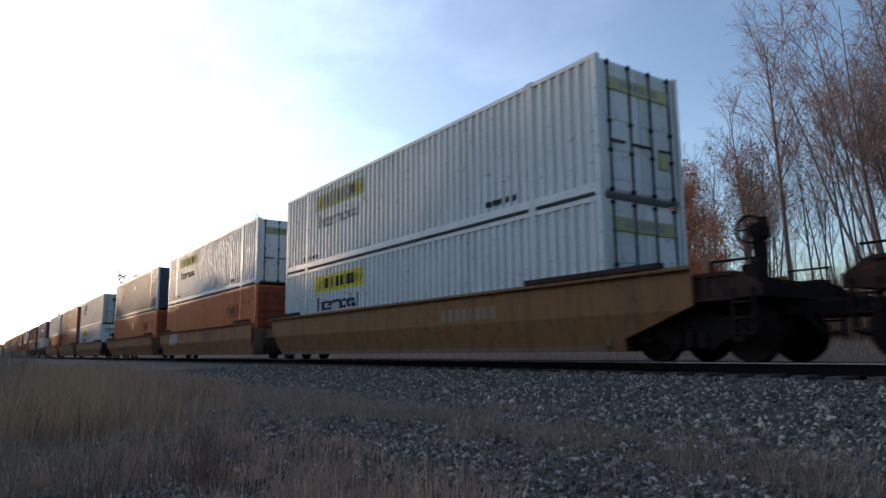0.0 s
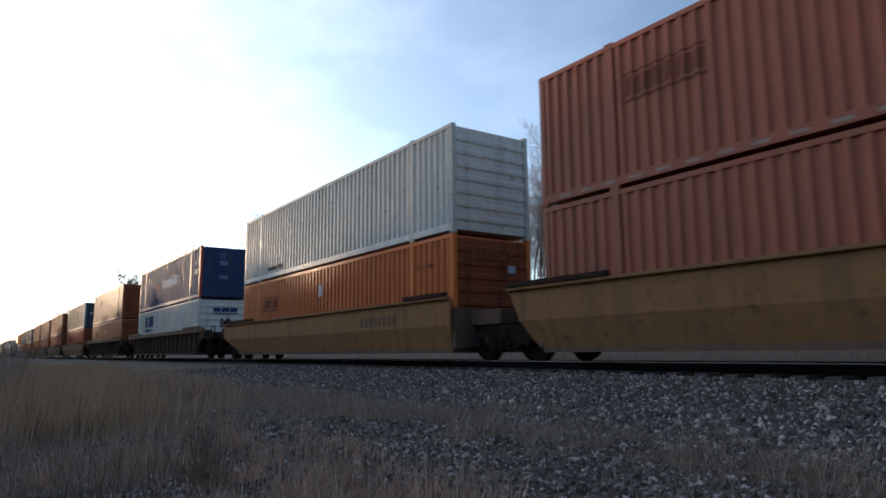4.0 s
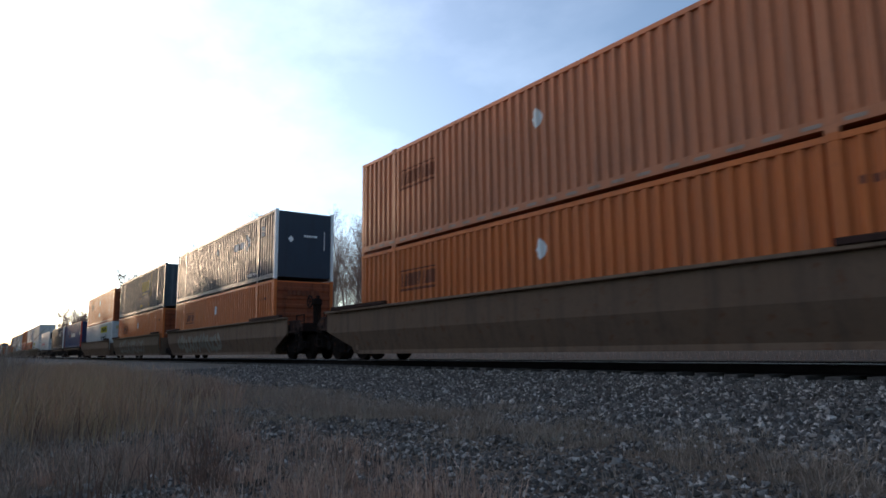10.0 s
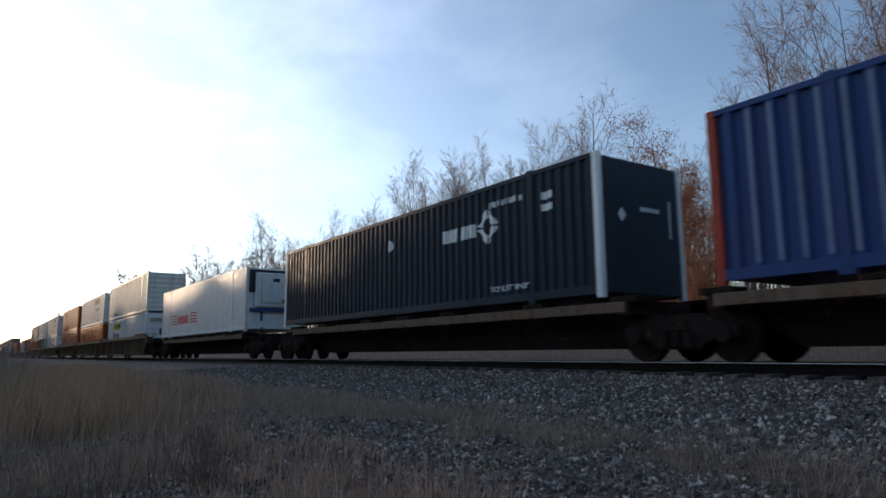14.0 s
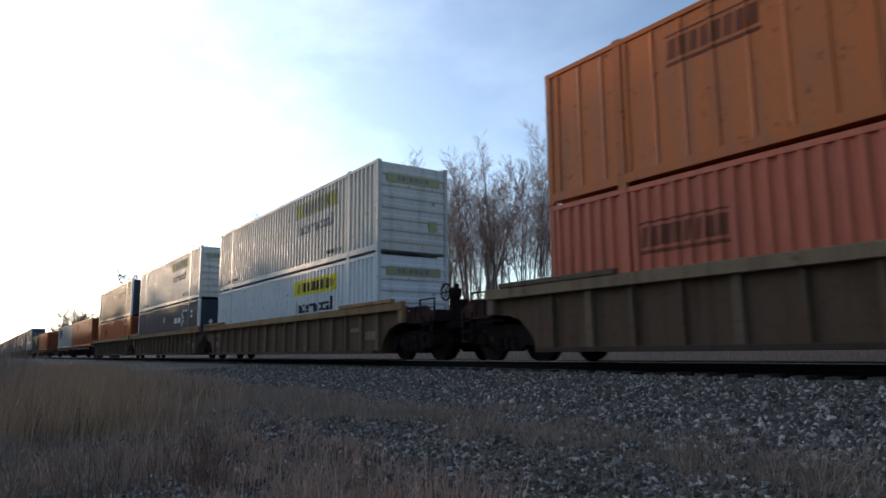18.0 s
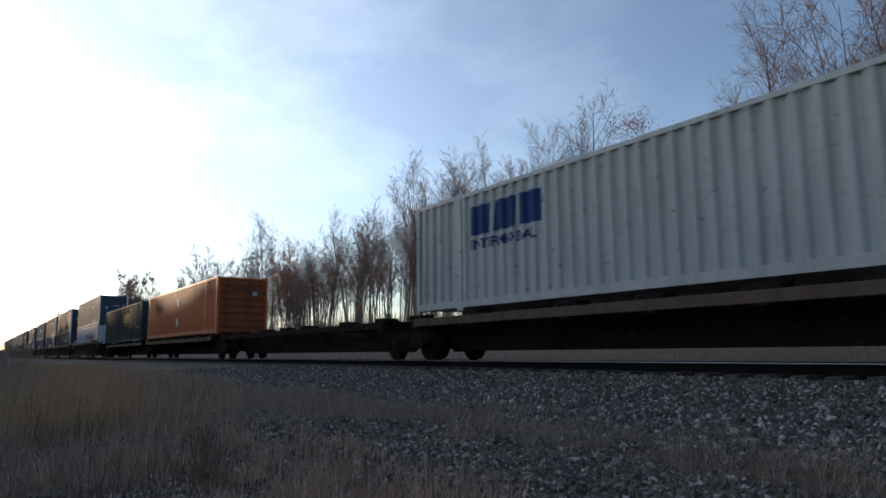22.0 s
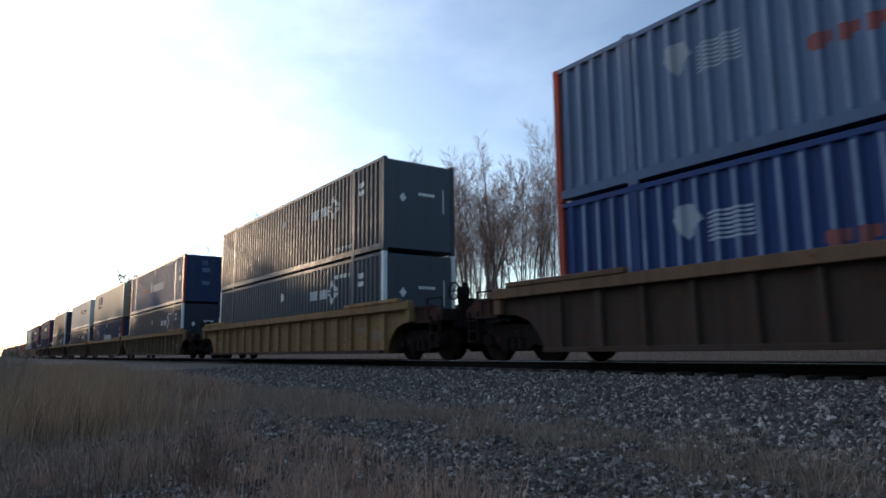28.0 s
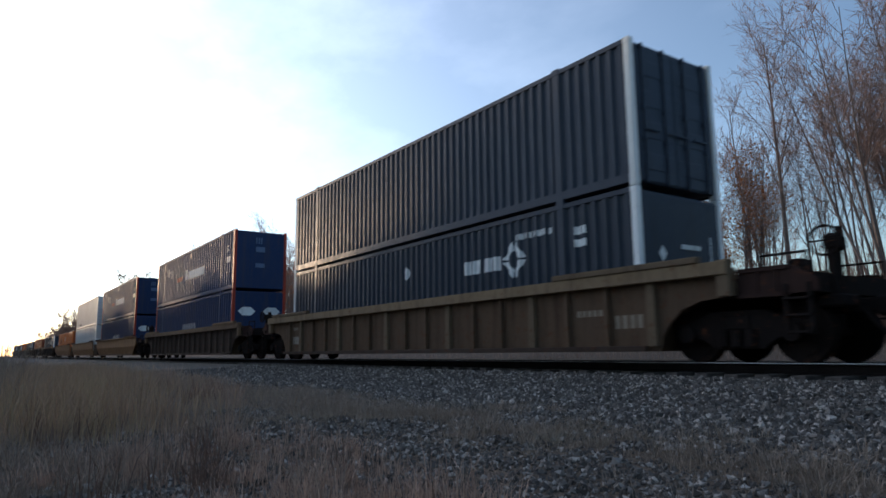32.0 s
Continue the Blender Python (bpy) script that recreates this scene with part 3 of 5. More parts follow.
# ---------------------------------------------------------------- rolling stock
def truck_frame(bm):
    """Cast side frames, bolster and springs; the origin is on the rails under its middle."""
    for s in (-1, 1):
        y = s * 1.0
        pts = [(-1.15, 0.42), (-1.15, 0.62), (-0.8, 0.68), (-0.45, 0.82), (0.45, 0.82), (0.8, 0.68), (1.15, 0.62), (1.15, 0.42),
               (0.75, 0.42), (0.5, 0.30), (0.42, 0.22), (-0.42, 0.22), (-0.5, 0.30), (-0.75, 0.42)]
        prism(bm, pts, y - 0.07, y + 0.07)
        for x in (-0.24, 0.0, 0.24):
            cyl(bm, (x, y + s * 0.09), 0.09, 0.26, 0.52, 10, "z")
        for x in (-0.89, 0.89):
            cyl(bm, (x, 0.47), 0.15, y + s * 0.05, y + s * 0.15, 12, "y")
    box(bm, -0.22, 0.22, -1.1, 1.1, 0.52, 0.74, 0.02)
    for x in (-0.55, 0.55):
        box(bm, x - 0.05, x + 0.05, -0.8, 0.8, 0.36, 0.46)


def wheel_mesh(bm):
    cyl(bm, (0, 0.46), 0.46, -0.065, 0.055, 22)
    cyl(bm, (0, 0.46), 0.49, 0.055, 0.085, 22)
    cyl(bm, (0, 0.46), 0.36, -0.085, -0.065, 18)
    cyl(bm, (0, 0.46), 0.12, -0.12, 0.12, 12)


def axle_mesh(bm):
    cyl(bm, (0, 0.46), 0.085, -0.9, 0.9, 10)


def truck(parent, x):
    t = part("truck", "truck_frame", truck_frame, BLACK_STEEL, parent, "dark cast steel truck", pose(x, 0, 0))
    for dx in (-0.89, 0.89):
        part("axle", "axle", axle_mesh, BLACK_STEEL, t, at=pose(dx, 0, 0))
        for s in (-1, 1):
            part("wheel", "wheel", wheel_mesh, BLACK_STEEL, t, at=pose(dx, s * 0.755, 0, 0, 0, 0 if s < 0 else 180))


def coupler_mesh(bm):
    box(bm, 1.2, 3.35, -0.12, 0.12, 0.74, 0.96, 0.02)
    box(bm, 3.3, 3.72, -0.17, 0.14, 0.68, 1.0, 0.05)
    box(bm, 0.4, 2.2, -0.32, 0.32, 0.62, 1.04, 0.02)


def deck_mesh(bm):
    """End platform over a coupler-end truck, with a grating."""
    prism(bm, [(0.3, 1.02), (0.3, 1.30), (3.0, 1.30), (3.0, 1.02)], -1.25, 1.25)
    for y in (-0.9, -0.5, 0.5, 0.9):
        box(bm, 1.2, 2.9, y - 0.14, y + 0.14, 1.30, 1.33)
    box(bm, 0.5, 2.6, -0.45, 0.45, 0.5, 1.02)


def end_sill(s):
    """Channel along the platform's edge, with a drop step and stirrups."""
    def make(bm):
        y = s * 1.34
        prism(bm, [(1.9, 0.98), (1.9, 1.42), (2.75, 1.42), (3.1, 1.2), (3.1, 1.02)], y - 0.03, y + 0.03)
        for z0, z1 in ((0.98, 1.04), (1.37, 1.43)):
            box(bm, 1.9, 2.7, y - 0.07, y + 0.07, z0, z1)
        for x in (2.2, 2.5):
            box(bm, x - 0.03, x + 0.03, y - 0.06, y + 0.06, 1.0, 1.4)
    return make


def step_ladder(s):
    def make(bm):
        y = s * 1.36
        for x in (2.64, 2.98):
            box(bm, x - 0.02, x + 0.02, y - 0.05, y + 0.05, 0.42, 1.15)
        for z in (0.44, 0.68, 0.92):
            box(bm, 2.62, 3.0, y - 0.09, y + 0.09, z, z + 0.03)
    return make


def hose(bm):
    """Air hose that hangs beside the coupler."""
    pts = [(3.0, 0.86), (3.25, 0.78), (3.42, 0.55), (3.55, 0.42), (3.72, 0.46)]
    for (x0, z0), (x1, z1) in zip(pts, pts[1:]):
        d = math.hypot(x1 - x0, z1 - z0)
        nx, nz = -(z1 - z0) / d * 0.028, (x1 - x0) / d * 0.028
        prism(bm, [(x0 + nx, z0 + nz), (x1 + nx, z1 + nz), (x1 - nx, z1 - nz), (x0 - nx, z0 - nz)], -0.428, -0.372)


def rail_hoop(y):
    def make(bm):
        for x in (2.2, 2.9):
            box(bm, x - 0.018, x + 0.018, y - 0.018, y + 0.018, 1.15, 1.62)
        box(bm, 2.18, 2.92, y - 0.02, y + 0.02, 1.60, 1.635)
        box(bm, 2.18, 2.92, y - 0.016, y + 0.016, 1.38, 1.4)
    return make


def brake_stand(bm):
    """Two uprights with a gear case and a chain guard."""
    for y in (-0.72, -0.5):
        box(bm, 2.66, 2.76, y - 0.04, y + 0.04, 1.15, 2.02, 0.01)
    box(bm, 2.62, 2.84, -0.80, -0.44, 1.98, 2.24, 0.05)
    box(bm, 2.68, 2.76, -0.66, -0.56, 1.3, 2.0)
    box(bm, 2.5, 2.9, -0.86, -0.36, 1.15, 1.34, 0.03)
    cyl(bm, (2.8, -0.62), 0.07, 2.2, 2.34, 10, "z")


def valve_box(bm):
    box(bm, 1.9, 2.15, 0.1, 0.5, 1.15, 1.7, 0.03)


def air_tank(bm):
    cyl(bm, (1.35, 0.75), 0.17, 1.15, 1.62, 14, "z")


def brake_wheel(bm):
    n = 20
    for i in range(n):
        a, b = 2 * math.pi * i / n, 2 * math.pi * (i + 1) / n
        r0, r1 = 0.20, 0.235
        q = [(2.72 + r * math.cos(t), 2.12 + r * math.sin(t)) for r, t in ((r0, a), (r1, a), (r1, b), (r0, b))]
        prism(bm, q, -0.93, -0.89)
    for i in range(3):
        a = i * math.pi / 3
        c, s = 0.21 * math.cos(a), 0.21 * math.sin(a)
        prism(bm, [(2.72 - c, 2.12 - s - 0.012), (2.72 + c, 2.12 + s - 0.012), (2.72 + c, 2.12 + s + 0.012), (2.72 - c, 2.12 - s + 0.012)], -0.92, -0.9)


SIDE_Y = 1.5
FRONT = {"smooth": {"c": ((2.0, 1.52), (2.0, 0.92), (1.1, 0.62)), "a": ((0.1, 1.52), (0.1, 0.9), (0.06, 0.75))},
         "ribbed": {"c": ((1.86, 1.47), (1.86, 1.04), (1.25, 0.99), (0.9, 0.88), (0.64, 0.66)), "a": ((1.3, 1.47), (1.15, 0.95), (0.7, 0.80))}}


REAR = {"smooth": {"c": FRONT["smooth"]["c"], "a": ((0.95, 1.5), (0.62, 0.92), (0.5, 0.75))}, "ribbed": FRONT["ribbed"]}


def wall_outline(kind, front, rear):
    f, r = FRONT[kind][front], REAR[kind][rear]
    low_f = [(0.46, 0.42), (0.42, 0.2)] if front == "c" else ([(0.0, 0.42), (-0.05, 0.2)] if kind == "smooth" else [(0.3, 0.42), (-0.02, 0.2)])
    low_r = [(0.46, 0.42), (0.42, 0.2)] if rear == "c" else [(0.3, 0.42), (-0.02, 0.2)]
    right = list(f) + low_f
    left = [(-LEN - x, z) for x, z in (list(r) + low_r)]
    return right + left[::-1]


def side_wall(kind, front, rear, s):
    def make(bm):
        y = s * (SIDE_Y if kind == "smooth" else SIDE_Y - 0.1)
        prism(bm, wall_outline(kind, front, rear), y - s * 0.05, y)
        if kind == "smooth":
            bmesh.ops.bisect_plane(bm, geom=bm.verts[:] + bm.edges[:] + bm.faces[:], plane_co=(0, 0, 0.86), plane_no=(0, 0, 1), dist=1e-5)
            for v in bm.verts:
                if v.co.z < 0.85:
                    v.co.y -= s * (0.85 - v.co.z) * 0.3
    return make


def top_chord(kind, front, rear, s):
    def make(bm):
        xf, xr = FRONT[kind][front][0][0], -LEN - REAR[kind][rear][0][0]
        y = s * SIDE_Y
        z0, z1 = (1.50, 1.57) if kind == "smooth" else (1.36, 1.58)
        box(bm, xr, xf, y - 0.1, y + 0.03, z0, z1, 0.012)
    return make


def end_flange(front, s, turn, kind):
    def make(bm):
        y = s * SIDE_Y
        xf = (REAR if turn else FRONT)[kind][front][0][0]
        a, b = (-1.95, xf - (0.5 if front == "c" else 0.1))
        z = 1.57 if kind == "smooth" else 1.58
        if turn:
            a, b = -LEN - b, -LEN - a
        box(bm, a, b, y - 0.13, y + 0.02, z, z + 0.11, 0.015)
    return make


def foot_chord(s):
    def make(bm):
        y = s * (SIDE_Y - 0.03)
        box(bm, -LEN - 0.3, 0.2, y - 0.08, y + 0.05, 0.19, 0.29, 0.01)
    return make


def rib_mesh(s, w):
    def make(bm):
        prism(bm, [(-w - 0.02, 0.28), (w + 0.02, 0.28), (w, 1.47), (-w, 1.47)], s * (SIDE_Y - 0.11), s * SIDE_Y)
    return make


def end_post(s, x):
    """Stout post that ends the wall over the truck."""
    def make(bm):
        y = s * (SIDE_Y - 0.02)
        box(bm, x - 0.09, x + 0.13, y - 0.09, y + 0.05, 1.02, 1.60, 0.015)
    return make


def far_ribs(bm):
    for k in range(17):
        x = -16.0 + k * 1.02
        prism(bm, [(x - 0.045, 0.28), (x + 0.045, 0.28), (x + 0.045, 1.47), (x - 0.045, 1.47)], SIDE_Y - 0.11, SIDE_Y)


def well_floor(front, rear):
    def make(bm):
        box(bm, -LEN - 0.02, 0.02, -1.36, 1.36, 0.19, 0.30)
        for x, e, sg in ((0.04, front, 1), (-LEN - 0.04, rear, -1)):
            box(bm, min(x, x + sg * 0.12), max(x, x + sg * 0.12), -1.38, 1.38, 0.3, 1.3)
            x2 = x + sg * (1.3 if e == "a" else 0.6)
            box(bm, min(x, x2), max(x, x2), -0.9, 0.9, 0.86, 1.22, 0.02)
            if e == "a":
                x3 = x + sg * 1.72
                box(bm, min(x, x3), max(x, x3), -0.3, 0.3, 0.62, 0.98, 0.02)
    return make


RUSTY = {DARK_BROWN.name: RUSTY_BROWN, GREY_TAN.name: RUSTY_TAN, YELLOW_TAN.name: RUSTY_TAN, BROWN.name: RUSTY_BROWN}


def well_unit(kind, front, rear, mat, label, marks=None, clean=False):
    ob = tagged(new("well_car"), label, "rail car", "well cars of the train")
    part("well_floor", ("floor", front, rear), well_floor(front, rear), DARK_BROWN, ob)
    for s in (-1, 1):
        worn = RUSTY.get(mat.name, mat) if kind == "ribbed" and not clean else mat
        w = part("side_wall", ("wall", kind, front, rear, s), side_wall(kind, front, rear, s), worn, ob)
        part("top_chord", ("chord", kind, front, rear, s), top_chord(kind, front, rear, s), CHORD if mat is GREY_TAN else mat, ob)
        for e, turn in ((front, False), (rear, True)):
            part("end_flange", ("flange", e, s, turn, kind), end_flange(e, s, turn, kind), RUST_RED if kind == "smooth" else mat, ob)
        if kind == "ribbed":
            rib_mat = GREY_TAN if worn is RUSTY_TAN else worn
            for e, x0 in ((front, 1.74), (rear, -LEN - 1.74)):
                if e == "c":
                    part("end_post", ("end_post", s, x0), end_post(s, x0), mat, ob)
            part("foot_chord", ("foot", s), foot_chord(s), RUSTY_BROWN, ob)
            if s < 0:
                for k in range(17):
                    part("rib", ("rib", s, k % 3 == 1), rib_mesh(s, 0.075 if k % 3 == 1 else 0.04), rib_mat if k % 3 == 1 or mat is not GREY_TAN else worn, w, at=pose(-16.0 + k * 1.02, 0, 0))
            else:
                part("rib", "far_ribs", far_ribs, rib_mat, w)
    truck(ob, -LEN - 1.7)
    ends = []
    if front == "c":
        truck(ob, 1.65)
        ends.append(None)
    if rear == "c":
        ends.append(Matrix.Translation((-LEN, 0, 0)) @ Matrix.Rotation(math.pi, 4, "Z"))
    for m in ends:
        part("end_platform", "deck", deck_mesh, BLACK_STEEL, ob, at=m)
        part("coupler", "coupler", coupler_mesh, BLACK_STEEL, ob, "dark steel coupler", m)
        part("air_hose", "hose", hose, BLACK_STEEL, ob, "black rubber air hose", m)
        for s in (-1, 1):
            part("end_sill", ("end_sill", s), end_sill(s), RUST_RED, ob, "rusty maroon end sill", m)
            part("step_ladder", ("step_ladder", s), step_ladder(s), BLACK_STEEL, ob, at=m)
        for y in (-1.2, 1.2):
            part("handrail", ("hoop", y), rail_hoop(y), BLACK_STEEL, ob, at=m)
    if front == "c":
        lower = pose(0.3, 0, -0.34) if kind == "ribbed" else None
        part("brake_stand", "brake_stand", brake_stand, BLACK_STEEL, ob, at=lower)
        part("brake_wheel", "brake_wheel", brake_wheel, BLACK_STEEL, ob, at=lower)
        part("valve_box", "valve_box", valve_box, BLACK_STEEL, ob)
        part("air_tank", "air_tank", air_tank, BLACK_STEEL, ob)
    if marks:
        marks(ob, kind)
    return ob


def wall_marks(ob, polys, mat, kind, name="marking", label=""):
    """Painted shapes on a car's near wall."""
    def make(bm):
        y0 = SIDE_Y if kind == "smooth" else SIDE_Y - 0.1
        for poly in polys:
            bm.faces.new([bm.verts.new((x, 0, z)) for x, z in poly])
        bmesh.ops.bisect_plane(bm, geom=bm.verts[:] + bm.edges[:] + bm.faces[:], plane_co=(0, 0, 0.85), plane_no=(0, 0, 1), dist=1e-5)
        for v in bm.verts:
            v.co.y = -y0 - 0.005 + (max(0.0, 0.85 - v.co.z) * 0.3 if kind == "smooth" else 0.0)
    return tagged(part(name, ("wallmark", kind, tuple(polys)), make, mat, ob, label), kind="stuff" if len(polys) > 1 else "")


def number_bars(x, z=0.95, n=8, h=0.28):
    return bars(x, z, [0.2] * 4 + [0.12] + [0.2] * (n - 5), h, 0.09)


def marks_plain(ob, kind):
    wall_marks(ob, number_bars(-4.6), DARK_BROWN, kind)


def marks_pale(ob, kind):
    wall_marks(ob, number_bars(-5.2), CAR_INK, kind)


def marks_stencil(ob, kind):
    wall_marks(ob, bars(-15.82, 0.55, (0.1, 0.14, 0.14, 0.14), 0.27, 0.06), STENCIL, kind)
    wall_marks(ob, bars(-15.8, 1.05, (0.1, 0.1, 0.1), 0.1, 0.05), CAR_INK, kind)
    wall_marks(ob, bars(-0.55, 0.6, (0.12, 0.12, 0.12, 0.12), 0.24, 0.05) + bars(-1.5, 0.85, (0.1,) * 5, 0.12, 0.04), CAR_INK, kind)


def marks_patch(ob, kind):
    wall_marks(ob, [rect(-14.4, -13.0, 0.75, 1.4), rect(-13.2, -12.4, 0.9, 1.45)], CREAM, kind, "paint_patch", "pale patch of paint")
    wall_marks(ob, number_bars(-7.2, 0.9, 6, 0.4), DARK_BROWN, kind)


def graffiti(seed, x0, x1, mats):
    """Fat, worn sprayed letters; each is a ring of strokes with a gap."""
    def make(ob, kind):
        rnd = random.Random(seed)
        for mi, mat in enumerate(mats):
            x = x0 + mi * 0.2
            while x < x1:
                w = rnd.uniform(0.5, 0.85)
                zc, h = rnd.uniform(0.72, 0.9), rnd.uniform(0.38, 0.5) * (1 if mi == 0 else 0.6)
                n = 11
                wob = [rnd.uniform(0.75, 1.2) for _ in range(n)]
                outer = [(x + w * 0.62 * wob[i] * math.cos(2 * math.pi * i / n), min(1.46, max(0.24, zc + h * wob[i] * math.sin(2 * math.pi * i / n)))) for i in range(n)]
                k = rnd.uniform(0.25, 0.5)
                inner = [(x + (u - x) * k, zc + (q - zc) * k) for u, q in outer]
                gap = rnd.randrange(n)
                polys = [(outer[i], outer[(i + 1) % n], inner[(i + 1) % n], inner[i]) for i in range(n) if i != gap]
                m = wall_marks(ob, polys, mat, kind, "sprayed_letter", "worn sprayed letter shape")
                m.location.y = -0.003 * mi
                x += w * (0.95 if mi == 0 else 1.5)
    return make


def scrawl(seed, x0, x1, mat):
    def make(ob, kind):
        rnd = random.Random(seed)
        polys, x = [], x0
        while x < x1:
            a = (x, rnd.uniform(0.7, 0.9))
            b = (x + rnd.uniform(-0.15, 0.4), rnd.uniform(1.1, 1.4))
            t = 0.035
            polys.append(((a[0] - t, a[1]), (a[0] + t, a[1]), (b[0] + t, b[1]), (b[0] - t, b[1])))
            c = (x - 0.15, rnd.uniform(0.85, 1.25))
            polys.append(((c[0], c[1]), (c[0] + 0.45, c[1] + 0.05), (c[0] + 0.45, c[1] + 0.11), (c[0], c[1] + 0.06)))
            x += rnd.uniform(0.4, 0.6)
        wall_marks(ob, polys, mat, kind, "spray_painting", "thin pale spray-painted strokes")
    return make


def spine_body(n):
    """Long spine with outriggers and raised stands; n is the distance between its trucks."""
    def make(bm):
        box(bm, -n - 0.2, 0.2, -0.42, 0.42, 0.62, 1.04, 0.02)
        prism(bm, [(-n + 1.25, 0.62), (-n + 1.8, 0.24), (-1.8, 0.24), (-1.25, 0.62)], -0.40, 0.40)
    return make


def spine_arm(bm):
    prism(bm, [(-0.14, 0.86), (0.14, 0.86), (0.14, 1.12), (-0.14, 1.12)], -1.32, 1.32)
    for s in (-1, 1):
        box(bm, -0.3, 0.3, s * 1.1 - 0.22, s * 1.1 + 0.22, 1.09, 1.20, 0.01)


def spine_side(n, s):
    def make(bm):
        y = s * 1.28
        box(bm, -n + 0.9, -0.9, y - 0.05, y + 0.05, 0.90, 1.10, 0.01)
    return make


def spine_unit(n, first, last, label, loaded):
    ob = tagged(new("spine_car"), label, "rail car", "spine cars of the train")
    part("spine", ("spine", n), spine_body(n), BLACK_STEEL, ob)
    for s in (-1, 1):
        part("side_sill", ("sill", n, s), spine_side(n, s), SILL if loaded else BLACK_STEEL, ob, "rusty brown side sill" if loaded else "")
    for x in (-0.95, -3.4, -6.6, -n / 2, -n + 6.6, -n + 3.4, -n + 0.95):
        part("outrigger", "arm", spine_arm, BLACK_STEEL, ob, at=pose(x, 0, 0))
    truck(ob, -n)
    if first:
        truck(ob, 0.0)
        part("coupler", "coupler", coupler_mesh, BLACK_STEEL, ob, at=pose(-1.65, 0, 0))
        part("brake_wheel", "brake_wheel", brake_wheel, BLACK_STEEL, ob, at=pose(-2.2, 0, -1.0))
    if last:
        part("coupler", "coupler", coupler_mesh, BLACK_STEEL, ob, at=pose(-n + 1.65, 0, 0, 0, 0, 180))
    return ob


# ---------------------------------------------------------------- the train
LOW, HIGH, SINGLE = 0.315, 0.315 + 2.905, 1.215
RUN = []                                                  # thing, place along the track at the start, height


def load(ob, a, z):
    RUN.append((ob, a, z))
    return ob


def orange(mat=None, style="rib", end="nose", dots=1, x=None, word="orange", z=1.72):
    # front end darker than the sides: shade and grime in one colour
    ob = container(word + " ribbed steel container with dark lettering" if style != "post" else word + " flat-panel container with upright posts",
                   mat or ORANGE, style, end, front=SHADED_SOOTY_ORANGE)
    carrier_orange(ob, style, x if x is not None else (-12.55 if style == "post" else -13.85), z, 0 if style == "post" else dots)
    return ob


def white_board(mat=None, end="nose", x=-13.4, state="white", board=None):
    ob = container(state + " ribbed container with a yellow name board", mat or WHITE, "rib", end)
    sign_white(ob, "rib", x, board)
    return ob


def navy(low=True, end="flush", mat=None, x=-5.36, marked=True, ink=None, posts=None):
    ob = container("slate-grey ribbed container with white markings" if posts else "dark navy ribbed container with pale corner posts", mat or NAVY, "rib", end, posts or WHITE_INK)
    if marked:
        logo_navy(ob, "rib", x, not low, end == "flush", ink)
    return ob


def blue(mat=None, end="flush", style="wide"):
    # the front end's shade is put into its colour, the dull blue
    ob = container("blue ribbed container with red corner posts", mat or BLUE, style, end, RED, front=DULL_BLUE)
    line_blue(ob, style)
    # highlights of the rib edges, painted on as pale strips
    p = CORR[style][0]
    decal(ob, style, [rect(k * p + 0.02, k * p + 0.085, 0.3, 2.74) for k in range(-43, -1)], RIB_LIGHT_BLUE, "rib_wear", "pale edges of the ribs").location.y = 0.002
    return ob


def blue_pair(mat=None):
    """Blue container with pale hexagon marks on its end."""
    ob = container("dark blue ribbed container with pale hexagon marks on its end", mat or BLUE, "wide", "flush", RED)
    decal(ob, "wide", bars(-9.2, 1.2, (0.3,) * 8, 0.4), WHITE_INK)

    def hexes(y):
        def make(bm):
            bm.faces.new([bm.verts.new((-0.012, y + a, 1.9 + b)) for a, b in ((-0.42, 0), (-0.2, -0.2), (0.2, -0.2), (0.42, 0), (0.2, 0.2), (-0.2, 0.2))])
        return make
    for y in (-0.6, 0.6):
        part("emblem", ("hex", y), hexes(y), WHITE_INK, ob, "pale hexagon mark")
    return ob


def white_block(mat=None, end="nose", style="wide", front=None):
    ob = container("cream ribbed container with a rust-stained end" if front else "off-white ribbed container with blue block letters", mat or GREY_WHITE, style, end, front=front)
    line_white(ob, style)
    return ob


def white_plain(mat=None, end="nose"):
    ob = container("plain weathered white ribbed container", mat or WHITE, "rib", end)
    decal(ob, "rib", bars(-13.2, 0.36, (0.3, 0.2, 0.3, 0.3, 0.2), 0.16), INK)
    return ob


def green_yellow(end="flush", mat=None):
    ob = container("dark green-blue ribbed container with a yellow emblem", mat or GREEN_NAVY, "rib", end)
    line_yellow(ob, "rib")
    if mat is WORN_GREEN:
        # narrow pale strips along the rib edges
        p = CORR["rib"][0]
        decal(ob, "rib", [rect(k * p + 0.012, k * p + 0.06, 0.3, 2.74) for k in range(-56, -1)], PALE_RIB, "rib_wear", "pale edges of the ribs")
    return ob


def white_freight():
    ob = container("white container with red and dark block letters", WHITE, "rib", "nose")
    freight_white(ob, "rib")
    return ob


